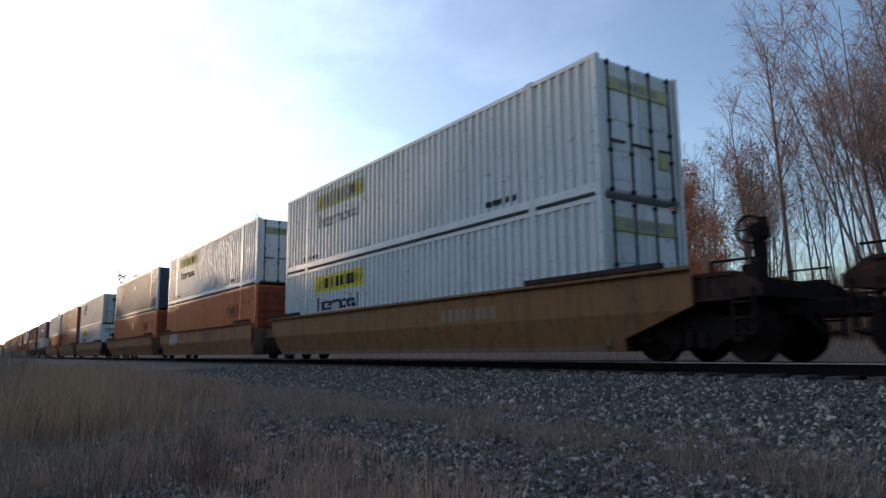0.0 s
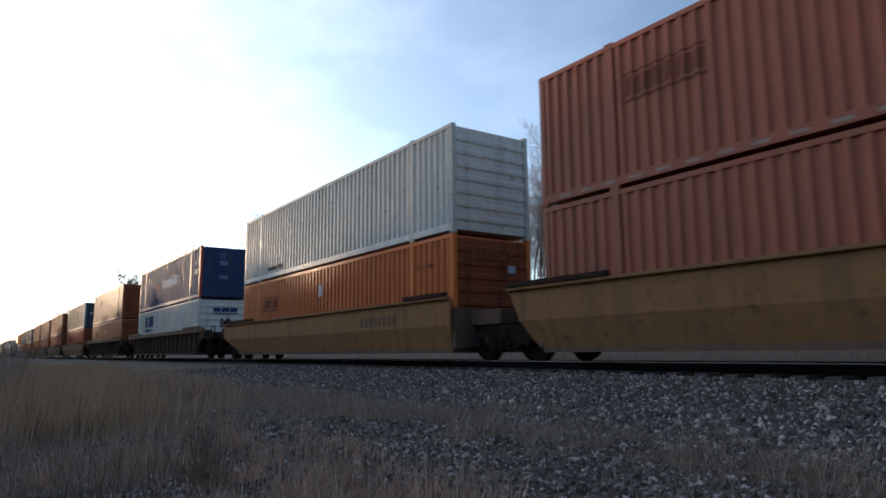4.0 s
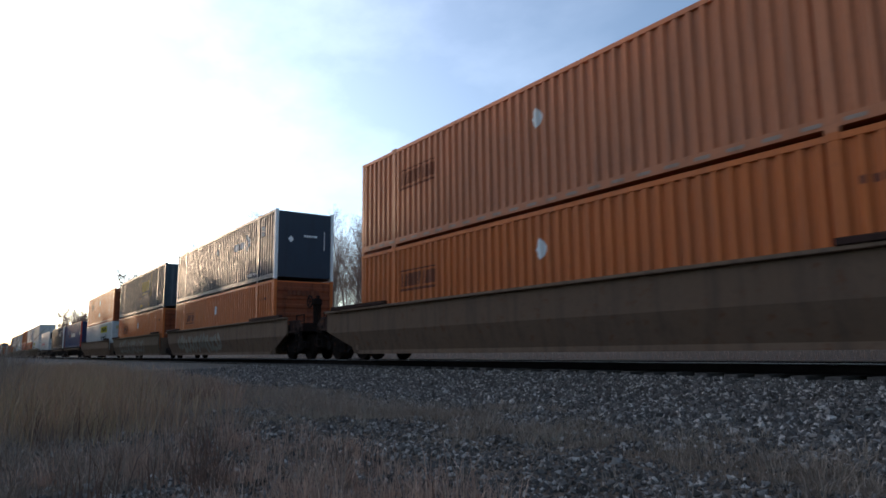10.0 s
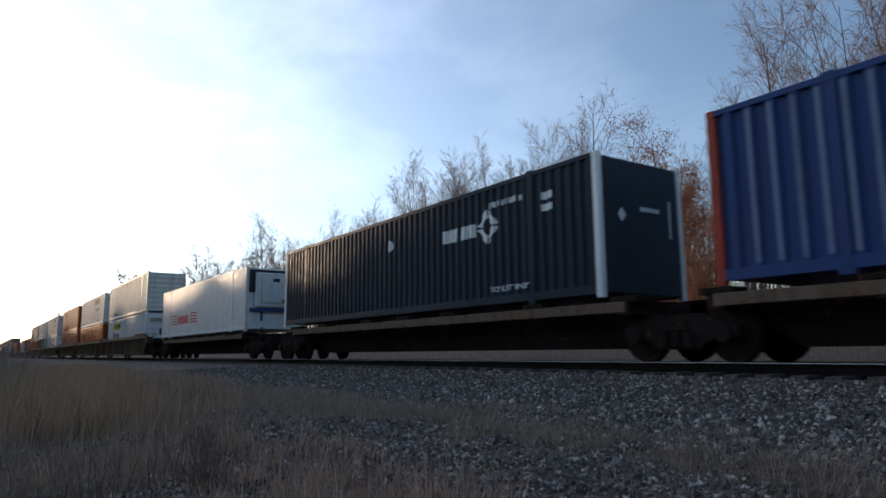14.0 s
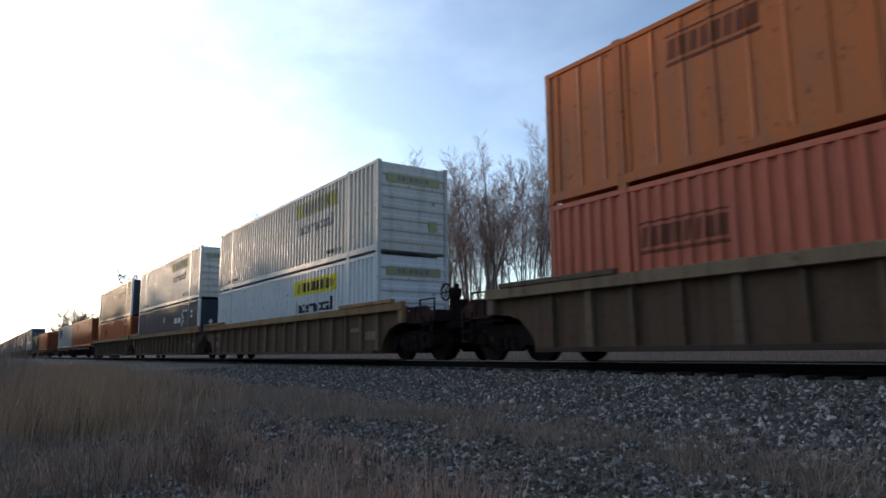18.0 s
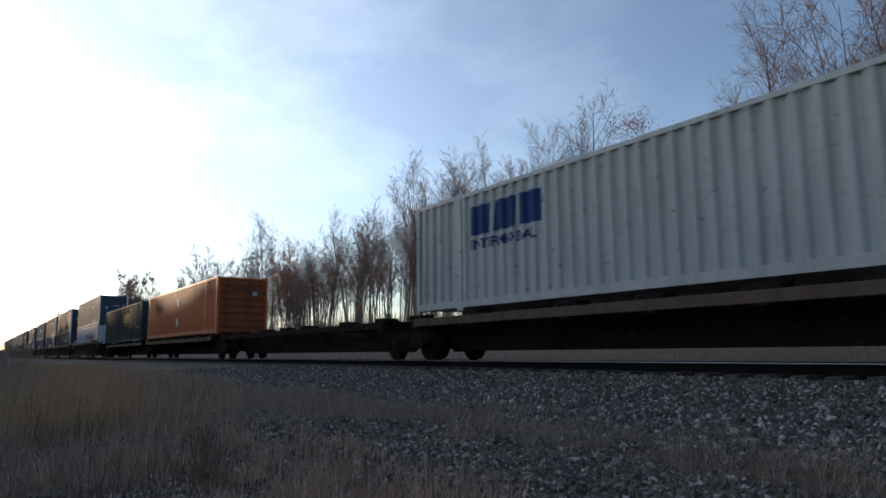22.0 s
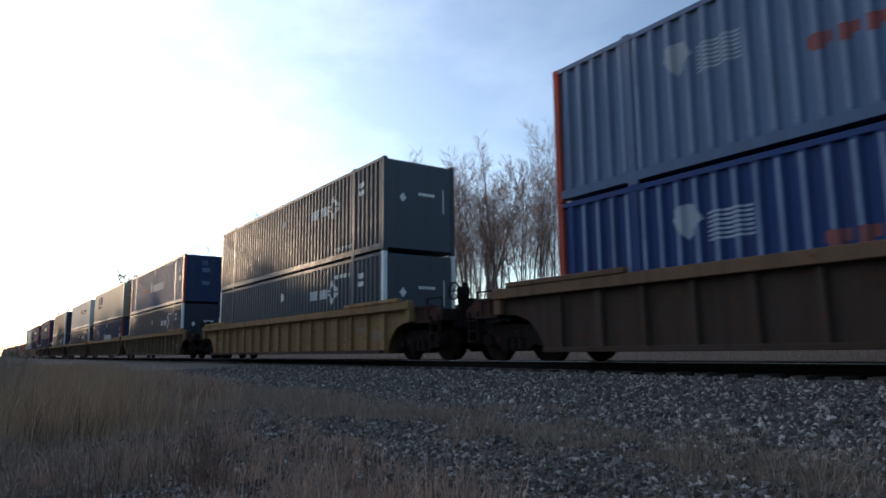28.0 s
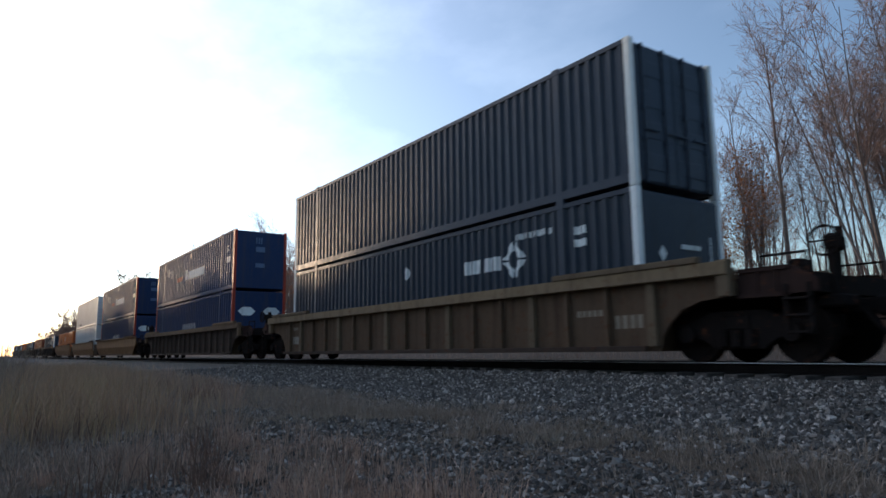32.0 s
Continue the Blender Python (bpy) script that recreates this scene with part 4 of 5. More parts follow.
def reefer():
    ob = container("white smooth-sided refrigerated container with red stripes", WHITE, "flat", "flush")
    decal(ob, "flat", [rect(-13.6, -12.4, 0.75 + k * 0.16, 0.82 + k * 0.16, 0.05) for k in range(4)]
          + [rect(-9.4, -8.0, 0.75 + k * 0.16, 0.82 + k * 0.16, 0.05) for k in range(4)], RED_INK, "stripe", "red stripes")
    decal(ob, "flat", bars(-12.2, 0.75, (0.28,) * 7, 0.46, 0.08), RED_INK)

    def unit(bm):
        box(bm, -0.01, 0.26, -0.92, 0.92, 1.05, 2.62, 0.06)
        box(bm, 0.25, 0.31, -0.70, 0.70, 1.25, 2.5, 0.05)
    part("cooling_unit", "cooling_unit", unit, WHITE, ob, "white cooling unit")

    def surround(bm):
        box(bm, -0.02, 0.10, -1.15, 1.15, 2.60, 2.76, 0.02)
        for y in (-1.03, 1.03):
            box(bm, -0.02, 0.16, y - 0.12, y + 0.12, 1.75, 2.62, 0.02)
    part("surround", "cooling_surround", surround, INK, ob, "dark frame of the cooling unit")

    def bumper(bm):
        box(bm, -0.02, 0.20, -1.12, 1.12, 0.88, 1.02, 0.02)
        for y in (-0.62, 0.62):
            box(bm, 0.16, 0.22, y - 0.05, y + 0.05, 0.45, 0.9, 0.01)
    part("guard_bar", "cooling_guard", bumper, BLUE_INK, ob, "dark blue guard bar")

    def vent(bm):
        box(bm, 0.305, 0.325, -0.16, 0.16, 2.2, 2.36, 0.01)
        box(bm, 0.305, 0.325, 0.3, 0.42, 1.3, 1.42, 0.01)
    part("vent", "cooling_vent", vent, INK, ob, "dark vent")
    return ob


G_A = graffiti(3, -5.6, 0.2, (GRAFFITI, GRAFFITI_DARK))
G_B = graffiti(8, -14.1, -6.1, (GRAFFITI,))
G_C = graffiti(11, -13.5, -4.4, (GRAFFITI, DARK_BROWN))
S_A = scrawl(5, -13.0, -9.2, GRAFFITI_PALE)


def G_AS(ob, kind):
    G_A(ob, kind)
    S_A(ob, kind)



# place at the start, car kind, front and rear end (c coupler, a articulated), colour, lower load, upper load, marks
WELLS = [
    (14.8, "smooth", "a", "c", TAN, orange, lambda: white_board(end="door"), None),
    (-8.71, "smooth", "c", "a", TAN, lambda: white_board(end="door"), lambda: white_board(end="door", board=DULL_BOARD), marks_pale),
    (-28.26, "smooth", "a", "a", TAN, lambda: orange(x=-4.0, dots=0), lambda: white_board(end="door"), marks_patch),
    (-47.76, "smooth", "a", "c", TAN, lambda: orange(x=-4.0), lambda: navy(False, "door", PALE_NAVY, x=-13.05, ink=FADED_INK), marks_plain),
    (-71.26, "smooth", "c", "a", TAN, lambda: white_board(), lambda: white_block(end="door"), marks_pale),
    (-90.85, "smooth", "a", "a", TAN, lambda: orange(RED_BROWN, x=-4.0, end="door", dots=0, word="dull red-brown"), lambda: orange(RED_BROWN, end="door", dots=2, word="dull red-brown"), marks_plain),
    (-110.3, "smooth", "a", "c", TAN, lambda: orange(), lambda: white_plain(GREY_WHITE), marks_plain),
    (-133.94, "ribbed", "c", "c", BROWN, lambda: white_block(), lambda: blue(), None),
    (-157.44, "ribbed", "c", "c", DARK_BROWN, lambda: orange(BROWN_ORANGE), lambda: orange(DIRTY_ORANGE, "post", word="dull brown-orange"), None),
    (-180.99, "smooth", "c", "c", YELLOW_TAN, lambda: orange(RED_ORANGE, "post"), lambda: navy(False), marks_plain),
    (-204.6, "smooth", "c", "a", DARK_BROWN, lambda: orange(PINK_ORANGE, "post"), lambda: orange(BROWN_ORANGE), marks_pale),
    (-224.27, "smooth", "a", "a", DARK_BROWN, lambda: orange(RED_ORANGE), lambda: orange(BROWN_ORANGE), G_AS),
    (-243.82, "smooth", "a", "c", DARK_BROWN, lambda: orange(ORANGE, dots=1), lambda: orange(BROWN_ORANGE), None),
    (-267.5, "smooth", "c", "a", DARK_BROWN, lambda: orange(ORANGE), lambda: navy(False), G_B),
    (-287.03, "smooth", "a", "a", GREY_TAN, lambda: orange(ORANGE), lambda: green_yellow(mat=WORN_GREEN), G_C),
    (-306.5, "smooth", "a", "c", BROWN, lambda: white_board(x=-6.45), lambda: orange(DEEP_ORANGE, dots=2), None),
    (-388.63, "ribbed", "c", "a", GREY_TAN, lambda: white_board(), lambda: white_plain(GREY_WHITE), None),
    (-408.12, "ribbed", "a", "a", GREY_TAN, lambda: orange(DEEP_ORANGE), lambda: white_board(x=-6.45, board=DULL_BOARD), None),
    (-427.77, "ribbed", "a", "c", GREY_TAN, lambda: orange(PINK_ORANGE, word="coral orange"), lambda: orange(STREAKED_ORANGE, "post", x=-13.05, z=2.08, word="streaked faded orange"), None),
    (-451.32, "ribbed", "c", "a", YELLOW_TAN, lambda: white_board(x=-6.45), lambda: white_board(GREY_WHITE, x=-6.45, state="dulled white", board=DULL_BOARD), marks_stencil),
    (-471.04, "ribbed", "a", "a", YELLOW_TAN, lambda: navy(), lambda: white_board(GREY_WHITE, x=-6.45, state="dulled white", board=DULL_BOARD), marks_stencil),
    (-490.57, "ribbed", "a", "c", YELLOW_TAN, lambda: orange(ORANGE, "post"), lambda: navy(False, ink=FADED_INK), marks_stencil),
    (-603.27, "ribbed", "c", "c", BROWN, lambda: white_freight(), lambda: navy(False, mat=PALE_NAVY), None),
    (-626.85, "ribbed", "c", "a", BROWN, lambda: navy(), lambda: navy(False), None),
    (-646.5, "ribbed", "a", "a", BROWN, lambda: blue(PALE_BLUE), lambda: navy(False), None),
    (-667.06, "ribbed", "a", "c", BROWN, lambda: blue(), lambda: blue(PALE_BLUE), None),
    (-690.49, "ribbed", "c", "c", YELLOW_TAN, lambda: navy(mat=SLATE), lambda: navy(False, mat=SLATE, posts=SLATE), marks_stencil),
    (-714.12, "ribbed", "c", "a", YELLOW_TAN, lambda: navy(), lambda: blue(PALE_BLUE), marks_stencil),
    (-733.63, "ribbed", "a", "a", YELLOW_TAN, lambda: blue(DULL_BLUE), lambda: white_block(CREAM, front=RUSTED_CREAM), marks_stencil),
    (-753.28, "ribbed", "a", "c", YELLOW_TAN, lambda: navy(), lambda: white_freight(), marks_stencil),
    (-776.73, "ribbed", "c", "c", GREY_TAN, lambda: navy(), lambda: navy(False, "door", marked=False), marks_stencil),
    (-800.32, "ribbed", "c", "c", BROWN, lambda: blue_pair(DULL_BLUE), lambda: blue(DULL_BLUE), None),
    (-823.9, "smooth", "c", "a", TAN, lambda: blue_pair(DULL_BLUE), lambda: blue(DULL_BLUE), None),
    (-843.5, "smooth", "a", "a", TAN, lambda: white_plain(), lambda: white_plain(), None),
    (-863.1, "smooth", "a", "c", TAN, lambda: orange(), None, None),
    (-886.7, "ribbed", "c", "c", BROWN, lambda: navy(), None, None),
    (-910.3, "ribbed", "c", "c", BROWN, lambda: orange(BROWN_ORANGE), None, None),
    (-933.9, "ribbed", "c", "a", BROWN, lambda: navy(), None, None),
    (-953.5, "ribbed", "a", "a", BROWN, lambda: orange(), None, None),
    (-973.1, "ribbed", "a", "c", BROWN, lambda: navy(), None, None),
    (-996.7, "ribbed", "c", "c", BROWN, lambda: navy(), None, None),
]
# front truck, length between trucks, first, last, place of the load, the load
SPINES = [
    (-327.5, 17.5, True, False, -327.87, lambda: blue()),
    (-345.0, 17.5, False, True, -346.44, lambda: navy(mat=DEEP_NAVY)),
    (-366.6, 17.0, True, True, -367.22, reefer),
    (-511.4, 17.35, True, False, -511.75, lambda: orange(STREAKED_ORANGE, "post", z=2.15, word="streaked faded orange")),
    (-528.75, 17.35, False, False, -528.94, lambda: white_block()),
    (-546.1, 17.35, False, False, None, None),
    (-563.45, 17.35, False, False, -563.65, lambda: orange(DEEP_ORANGE, dots=2)),
    (-580.8, 17.35, False, True, -582.16, lambda: green_yellow()),
]


def build_train():
    words_for = {id(TAN): "tan", id(YELLOW_TAN): "yellow-tan", id(GREY_TAN): "weathered grey-tan", id(BROWN): "brown", id(DARK_BROWN): "dark brown"}
    for a, kind, f, r, mat, low, high, marks in WELLS:
        side = "smooth-sided" if kind == "smooth" else "ribbed-sided"
        load(well_unit(kind, f, r, mat, words_for[id(mat)] + " " + side + " steel well car on the track", marks, a == -690.49), a, 0.0)
        if low:
            load(low(), a, LOW + (0.03 if a in (-733.63, -753.28) else 0.0))
        if high:
            load(high(), a, HIGH + (0.06 if a in (-733.63, -753.28) else 0.0))
    for a, n, first, last, c, what in SPINES:
        load(spine_unit(n, first, last, "dark steel spine car" + (" carrying one container" if what else ", empty, on the track"), bool(what)), a, 0.0)
        if what:
            load(what(), c, SINGLE)


build_train()
# ---------------------------------------------------------------- track and ground
TRACK_Y = 1.295


def ground_height(x, y):
    """Level lineside ground with a low ballast shoulder, a little lower towards the grass."""
    d = abs(y - TRACK_Y)
    z = -0.23 if d < 1.7 else -0.23 - 0.15 * min(1.0, (d - 1.7) / 2.6)
    if y < -4.0:
        z -= 0.05 * min(1.0, (-4.0 - y) / 3.0)
    if y > 4.5:
        z += 0.095 * min(y - 4.5, 10) + 0.01 * max(0.0, min(y - 14.5, 60))
    near = max(0.0, 1.0 - math.hypot(x + 5, y + 4) / 40.0)
    return z + near * (0.05 * noise.noise((x * 0.5, y * 0.5, 3.0)) + 0.02 * noise.noise((x * 1.9, y * 1.9, 7.0)))


def grid_lines(a, b, fine0, fine1, step, grow):
    xs = list(np.arange(fine0, fine1 + step / 2, step))
    d = step
    while xs[-1] < b:
        d *= grow
        xs.append(min(b, xs[-1] + d))
    d = step
    while xs[0] > a:
        d *= grow
        xs.insert(0, max(a, xs[0] - d))
    return xs


def build_ground():
    xs = grid_lines(-2600, 2600, -26, 6, 0.4, 1.25)
    ys = grid_lines(-2600, 2600, -13, 6, 0.3, 1.25)
    vs = [(x, y, ground_height(x, y)) for y in ys for x in xs]
    n = len(xs)
    fs = [(j * n + i, j * n + i + 1, (j + 1) * n + i + 1, (j + 1) * n + i) for j in range(len(ys) - 1) for i in range(n - 1)]
    me = bpy.data.meshes.new("ground")
    me.from_pydata(vs, [], fs)
    for p in me.polygons:
        p.use_smooth = True
    tagged(put("ground", me, GROUND_M), "grey gravel and dry grass beside the track", "ground", kind="structure")


RAIL_PROFILE = ((-0.07, -0.17), (0.07, -0.17), (0.07, -0.155), (0.012, -0.13), (0.012, -0.045), (0.036, -0.03), (0.036, -0.004),
                (-0.036, -0.004), (-0.036, -0.03), (-0.012, -0.045), (-0.012, -0.13), (-0.07, -0.155))


def build_track():
    for s in (-1, 1):
        y0 = TRACK_Y + s * 0.755
        bm = bmesh.new()
        a = [bm.verts.new((-1400, y0 + y, z)) for y, z in RAIL_PROFILE]
        b = [bm.verts.new((1000, y0 + y, z)) for y, z in RAIL_PROFILE]
        k = len(a)
        for i in range(k):
            bm.faces.new((a[i], b[i], b[(i + 1) % k], a[(i + 1) % k]))
        bm.faces.new(a), bm.faces.new(b[::-1])
        bmesh.ops.recalc_face_normals(bm, faces=bm.faces[:])
        rail = tagged(put("rail", as_mesh("rail", bm), RAIL_M), "rusty steel running rail with a polished head", "rail", "rails of the track", "structure")
        bm = bmesh.new()
        box(bm, -1400, 1000, y0 - 0.037, y0 + 0.037, -0.012, 0.0)
        put("rail_head", as_mesh("rail_head", bm), RAIL_TOP, rail, "bright polished rail head")

    def tie(bm):
        box(bm, -0.115, 0.115, -1.3, 1.3, -0.34, -0.165, 0.012)
    bed = tagged(new("sleeper_row"), "dark creosoted timber sleepers under the rails", "sleepers", kind="structure")
    rnd = random.Random(4)
    for i in range(230):
        x = 14 - i * 0.52
        part("sleeper", "sleeper", tie, WOOD, bed, at=pose(x + rnd.uniform(-0.02, 0.02), TRACK_Y + rnd.uniform(-0.03, 0.03), rnd.uniform(-0.012, 0.004), 0, 0, rnd.uniform(-0.8, 0.8)))


# ---------------------------------------------------------------- loose stones and grass
def scatter_stones(name, label, n, xr, yr, size, seed, keep):
    rng = np.random.default_rng(seed)
    base = np.array([(1.25, 0, 0), (-1.25, 0, 0), (0, 1.25, 0), (0, -1.25, 0), (0, 0, 1.1), (0, 0, -1.1)], float)
    quads = [(0, 2, 4), (2, 1, 4), (1, 3, 4), (3, 0, 4), (2, 0, 5), (1, 2, 5), (3, 1, 5), (0, 3, 5)]
    V, F = [], []
    count = tries = 0
    while count < n:
        # denser towards the camera's place on the plan
        x = xr[1] - (xr[1] - xr[0]) * rng.random() ** 1.5
        y = rng.uniform(*yr)
        if not keep(x, y, rng):
            tries += 1
            if tries > n:
                break
            continue
        s = size * min(1.9, rng.lognormal(0, 0.32))
        q = Euler(rng.uniform(0, 6.28, 3)).to_matrix()
        pts = (base * rng.uniform(0.7, 1.1, (6, 1)) + rng.uniform(-0.3, 0.3, (6, 3))) * (s * 0.5) * rng.uniform(0.6, 1.25, 3)
        pts = pts @ np.array(q).T
        z = ground_height(x, y) + s * 0.12
        k = len(V)
        V.extend((pts + (x, y, z)).tolist())
        F.extend([tuple(k + i for i in f) for f in quads])
        count += 1
    me = bpy.data.meshes.new(name)
    me.from_pydata(V, [], F)
    tagged(put(name, me, STONE), label, "gravel", kind="stuff")


def patch(x, y):
    return noise.noise((x * 0.45 + 11, y * 0.45, 2.0)) + 0.5 * noise.noise((x * 1.3, y * 1.3, 5.0))


def fades(x, y, rng, x0, x1):
    """Thins out towards the end of a spread of stones, with a ragged rim."""
    u = (x1 - x) / (x1 - x0) + 0.5 * patch(x, y)
    v = (y + 9.8) / 1.1 + 0.6 * patch(x, y + 5)
    return rng.random() < min(u, v)


def keep_ballast(x, y, rng):
    if not fades(x, y, rng, 1.5, 6.5):
        return False
    edge = -5.1 + 0.35 * noise.noise((x * 0.4, 0.0, 9.0)) - 0.05 * (x + 6)
    if y > edge:
        return True
    return rng.random() < 0.25 and patch(x, y) < 0.15


def blades(name, label, n, pick, h0, h1, mat, seed, width=0.006, lean=0.5, cat="grass", tall=None, tuft=None):
    """Bent, tapering blades, two faces each; tall gives the height's scale by place, tuft the blades and the radius of a tuft."""
    rng = np.random.default_rng(seed)
    V, F = [], []
    for _ in range(n):
        p = pick(rng)
        if p is None:
            continue
        q = tall(*p) if tall else 1.0
        many, spot = (1, 0.0)
        if tuft:
            q *= min(1.8, rng.lognormal(-0.05, 0.35))
            many, spot = int(tuft[0] * rng.uniform(0.4, 1.6)) + 1, tuft[1] * rng.uniform(0.4, 1.4)
        for _ in range(many):
            b, d = rng.uniform(0, 6.283), spot * math.sqrt(rng.random())
            x, y = p[0] + math.cos(b) * d, p[1] + math.sin(b) * d
            z = ground_height(x, y)
            h = rng.uniform(h0, h1) * q
            a = rng.uniform(0, 6.283)
            w = width * rng.uniform(0.6, 1.4)
            dx, dy = math.cos(a) * w, math.sin(a) * w
            b += rng.normal(0, 0.8)
            l = lean * h * rng.uniform(0.1, 1.0)
            ex, ey = math.cos(b) * l, math.sin(b) * l
            k = len(V)
            V += [(x - dx, y - dy, z - 0.02), (x + dx, y + dy, z - 0.02), (x + ex * 0.35 + dx * 0.7, y + ey * 0.35 + dy * 0.7, z + h * 0.6),
                  (x + ex * 0.35 - dx * 0.7, y + ey * 0.35 - dy * 0.7, z + h * 0.6), (x + ex, y + ey, z + h)]
            F += [(k, k + 1, k + 2, k + 3), (k + 3, k + 2, k + 4)]
    me = bpy.data.meshes.new(name)
    me.from_pydata(V, [], F)
    tagged(put(name, me, mat), label, cat, kind="stuff")


def grassy(x, y):
    """Above zero where the dry grass grows: a strip between ballast and the gravel patch, the bank, and between the two."""
    strip = 0.5 - abs(y + 6.25 + 0.05 * (x + 3.0)) * 0.8
    side = (-8.75 - 0.31 * (x + 3.0) - y) * 0.7
    between = min((-5.1 - x) * 0.5, (-5.3 - y) * 0.8)
    return min(0.6, max(strip, side, between)) + 0.75 * patch(x, y) + 0.5 * noise.noise((x * 3.1, y * 3.1, 8.0))


def pick_short(rng):
    x = 1.0 - 19 * rng.random() ** 1.6
    y = rng.uniform(-9.6, -4.4)
    if math.hypot(x, y + 9.73) < 1.4 or grassy(x, y) < 0.05 + 0.55 * rng.random():
        return None
    return x, y


def pick_tall(rng):
    # rank grass on the bank, thinning towards the track
    x = -2.0 - 26 * rng.random() ** 1.3
    y = -10.6 + rng.random() ** 1.3 * (2.2 + 0.2 * -x)
    if y > -4.4 or math.hypot(x, y + 9.73) < 2.0 or patch(x, y) < -0.25 + 0.6 * rng.random():
        return None
    return x, y


def pick_clump(rng):
    """Rank grass in clumps on the low bank along the lineside."""
    c = np.random.default_rng(int(rng.integers(0, 90)))
    x = -6.5 - 24 * c.random() ** 1.4
    y = -9.73 - x * (0.03 + 0.11 * c.random())
    r = 0.3 + 0.7 * c.random()
    return x + rng.normal(0, r), y + rng.normal(0, r)


def pick_weed(rng):
    """A ragged stand of taller weeds at the foot of the bank."""
    x = -6.0 - 26 * rng.random() ** 1.2
    y = -9.73 - x * (0.022 + rng.normal(0, 0.026))
    return None if patch(x * 1.7, y * 1.7) < -0.2 + 0.6 * rng.random() else (x, y)


def weedy(x, y):
    """Full height at the middle of the stand, lower at its rim."""
    return max(0.3, 1.0 - 9.0 * max(0.0, -0.03 - (y + 9.73) / x)) * min(1.0, 0.3 - x / 28.0)


def pick_stray(rng):
    """Single dead plants in loose groups in the trodden grass."""
    x = -3.0 - 11 * rng.random() ** 1.3
    y = -9.73 - x * rng.uniform(0.05, 0.3)
    if math.hypot(x, y + 9.73) < 2.6 or patch(x * 1.5 + 4.0, y * 1.5) < 0.1 + 0.25 * rng.random():
        return None
    return x, y


def rank(x, y):
    """Tall only in clumps out on the bank, short and trodden elsewhere."""
    far = min(1.0, max(0.0, (-x - 6.0) / 7.0)) * min(1.0, max(0.0, (-6.2 - y) / 1.2))
    clump = max(0.0, 0.35 + 1.7 * patch(x * 0.8, y * 0.8))
    return min(1.5, 0.3 + 0.5 * max(0.0, noise.noise((x * 1.1, y * 1.1, 6.0))) + 1.6 * far * clump)


# ---------------------------------------------------------------- trees
class Wood:
    """Collects tapered limbs as tubes."""

    def __init__(self):
        self.v, self.f = [], []

    def tube(self, pts, radii, sides):
        k = len(self.v)
        if sides == 1:                                        # the finest twigs, slim blades
            d = (pts[-1] - pts[0]).normalized()
            u = d.orthogonal().normalized()
            u.rotate(Matrix.Rotation((k * 0.7) % 6.283, 3, d))
            a, b = u * radii[0], u * radii[-1] * 0.7
            self.v += [pts[0] - a, pts[0] + a, pts[-1] + b, pts[-1] - b]
            self.f.append((k, k + 1, k + 2, k + 3))
            return
        for i, (p, r) in enumerate(zip(pts, radii)):
            d = (pts[min(i + 1, len(pts) - 1)] - pts[max(i - 1, 0)]).normalized()
            u = d.orthogonal().normalized()
            w = d.cross(u)
            for j in range(sides):
                a = 2 * math.pi * j / sides
                self.v.append(p + (u * math.cos(a) + w * math.sin(a)) * r)
        for i in range(len(pts) - 1):
            for j in range(sides):
                q = k + i * sides
                self.f.append((q + j, q + (j + 1) % sides, q + sides + (j + 1) % sides, q + sides + j))

    def mesh(self, name):
        me = bpy.data.meshes.new(name)
        me.from_pydata([tuple(p) for p in self.v], [], self.f)
        me.materials.append(None)
        return me


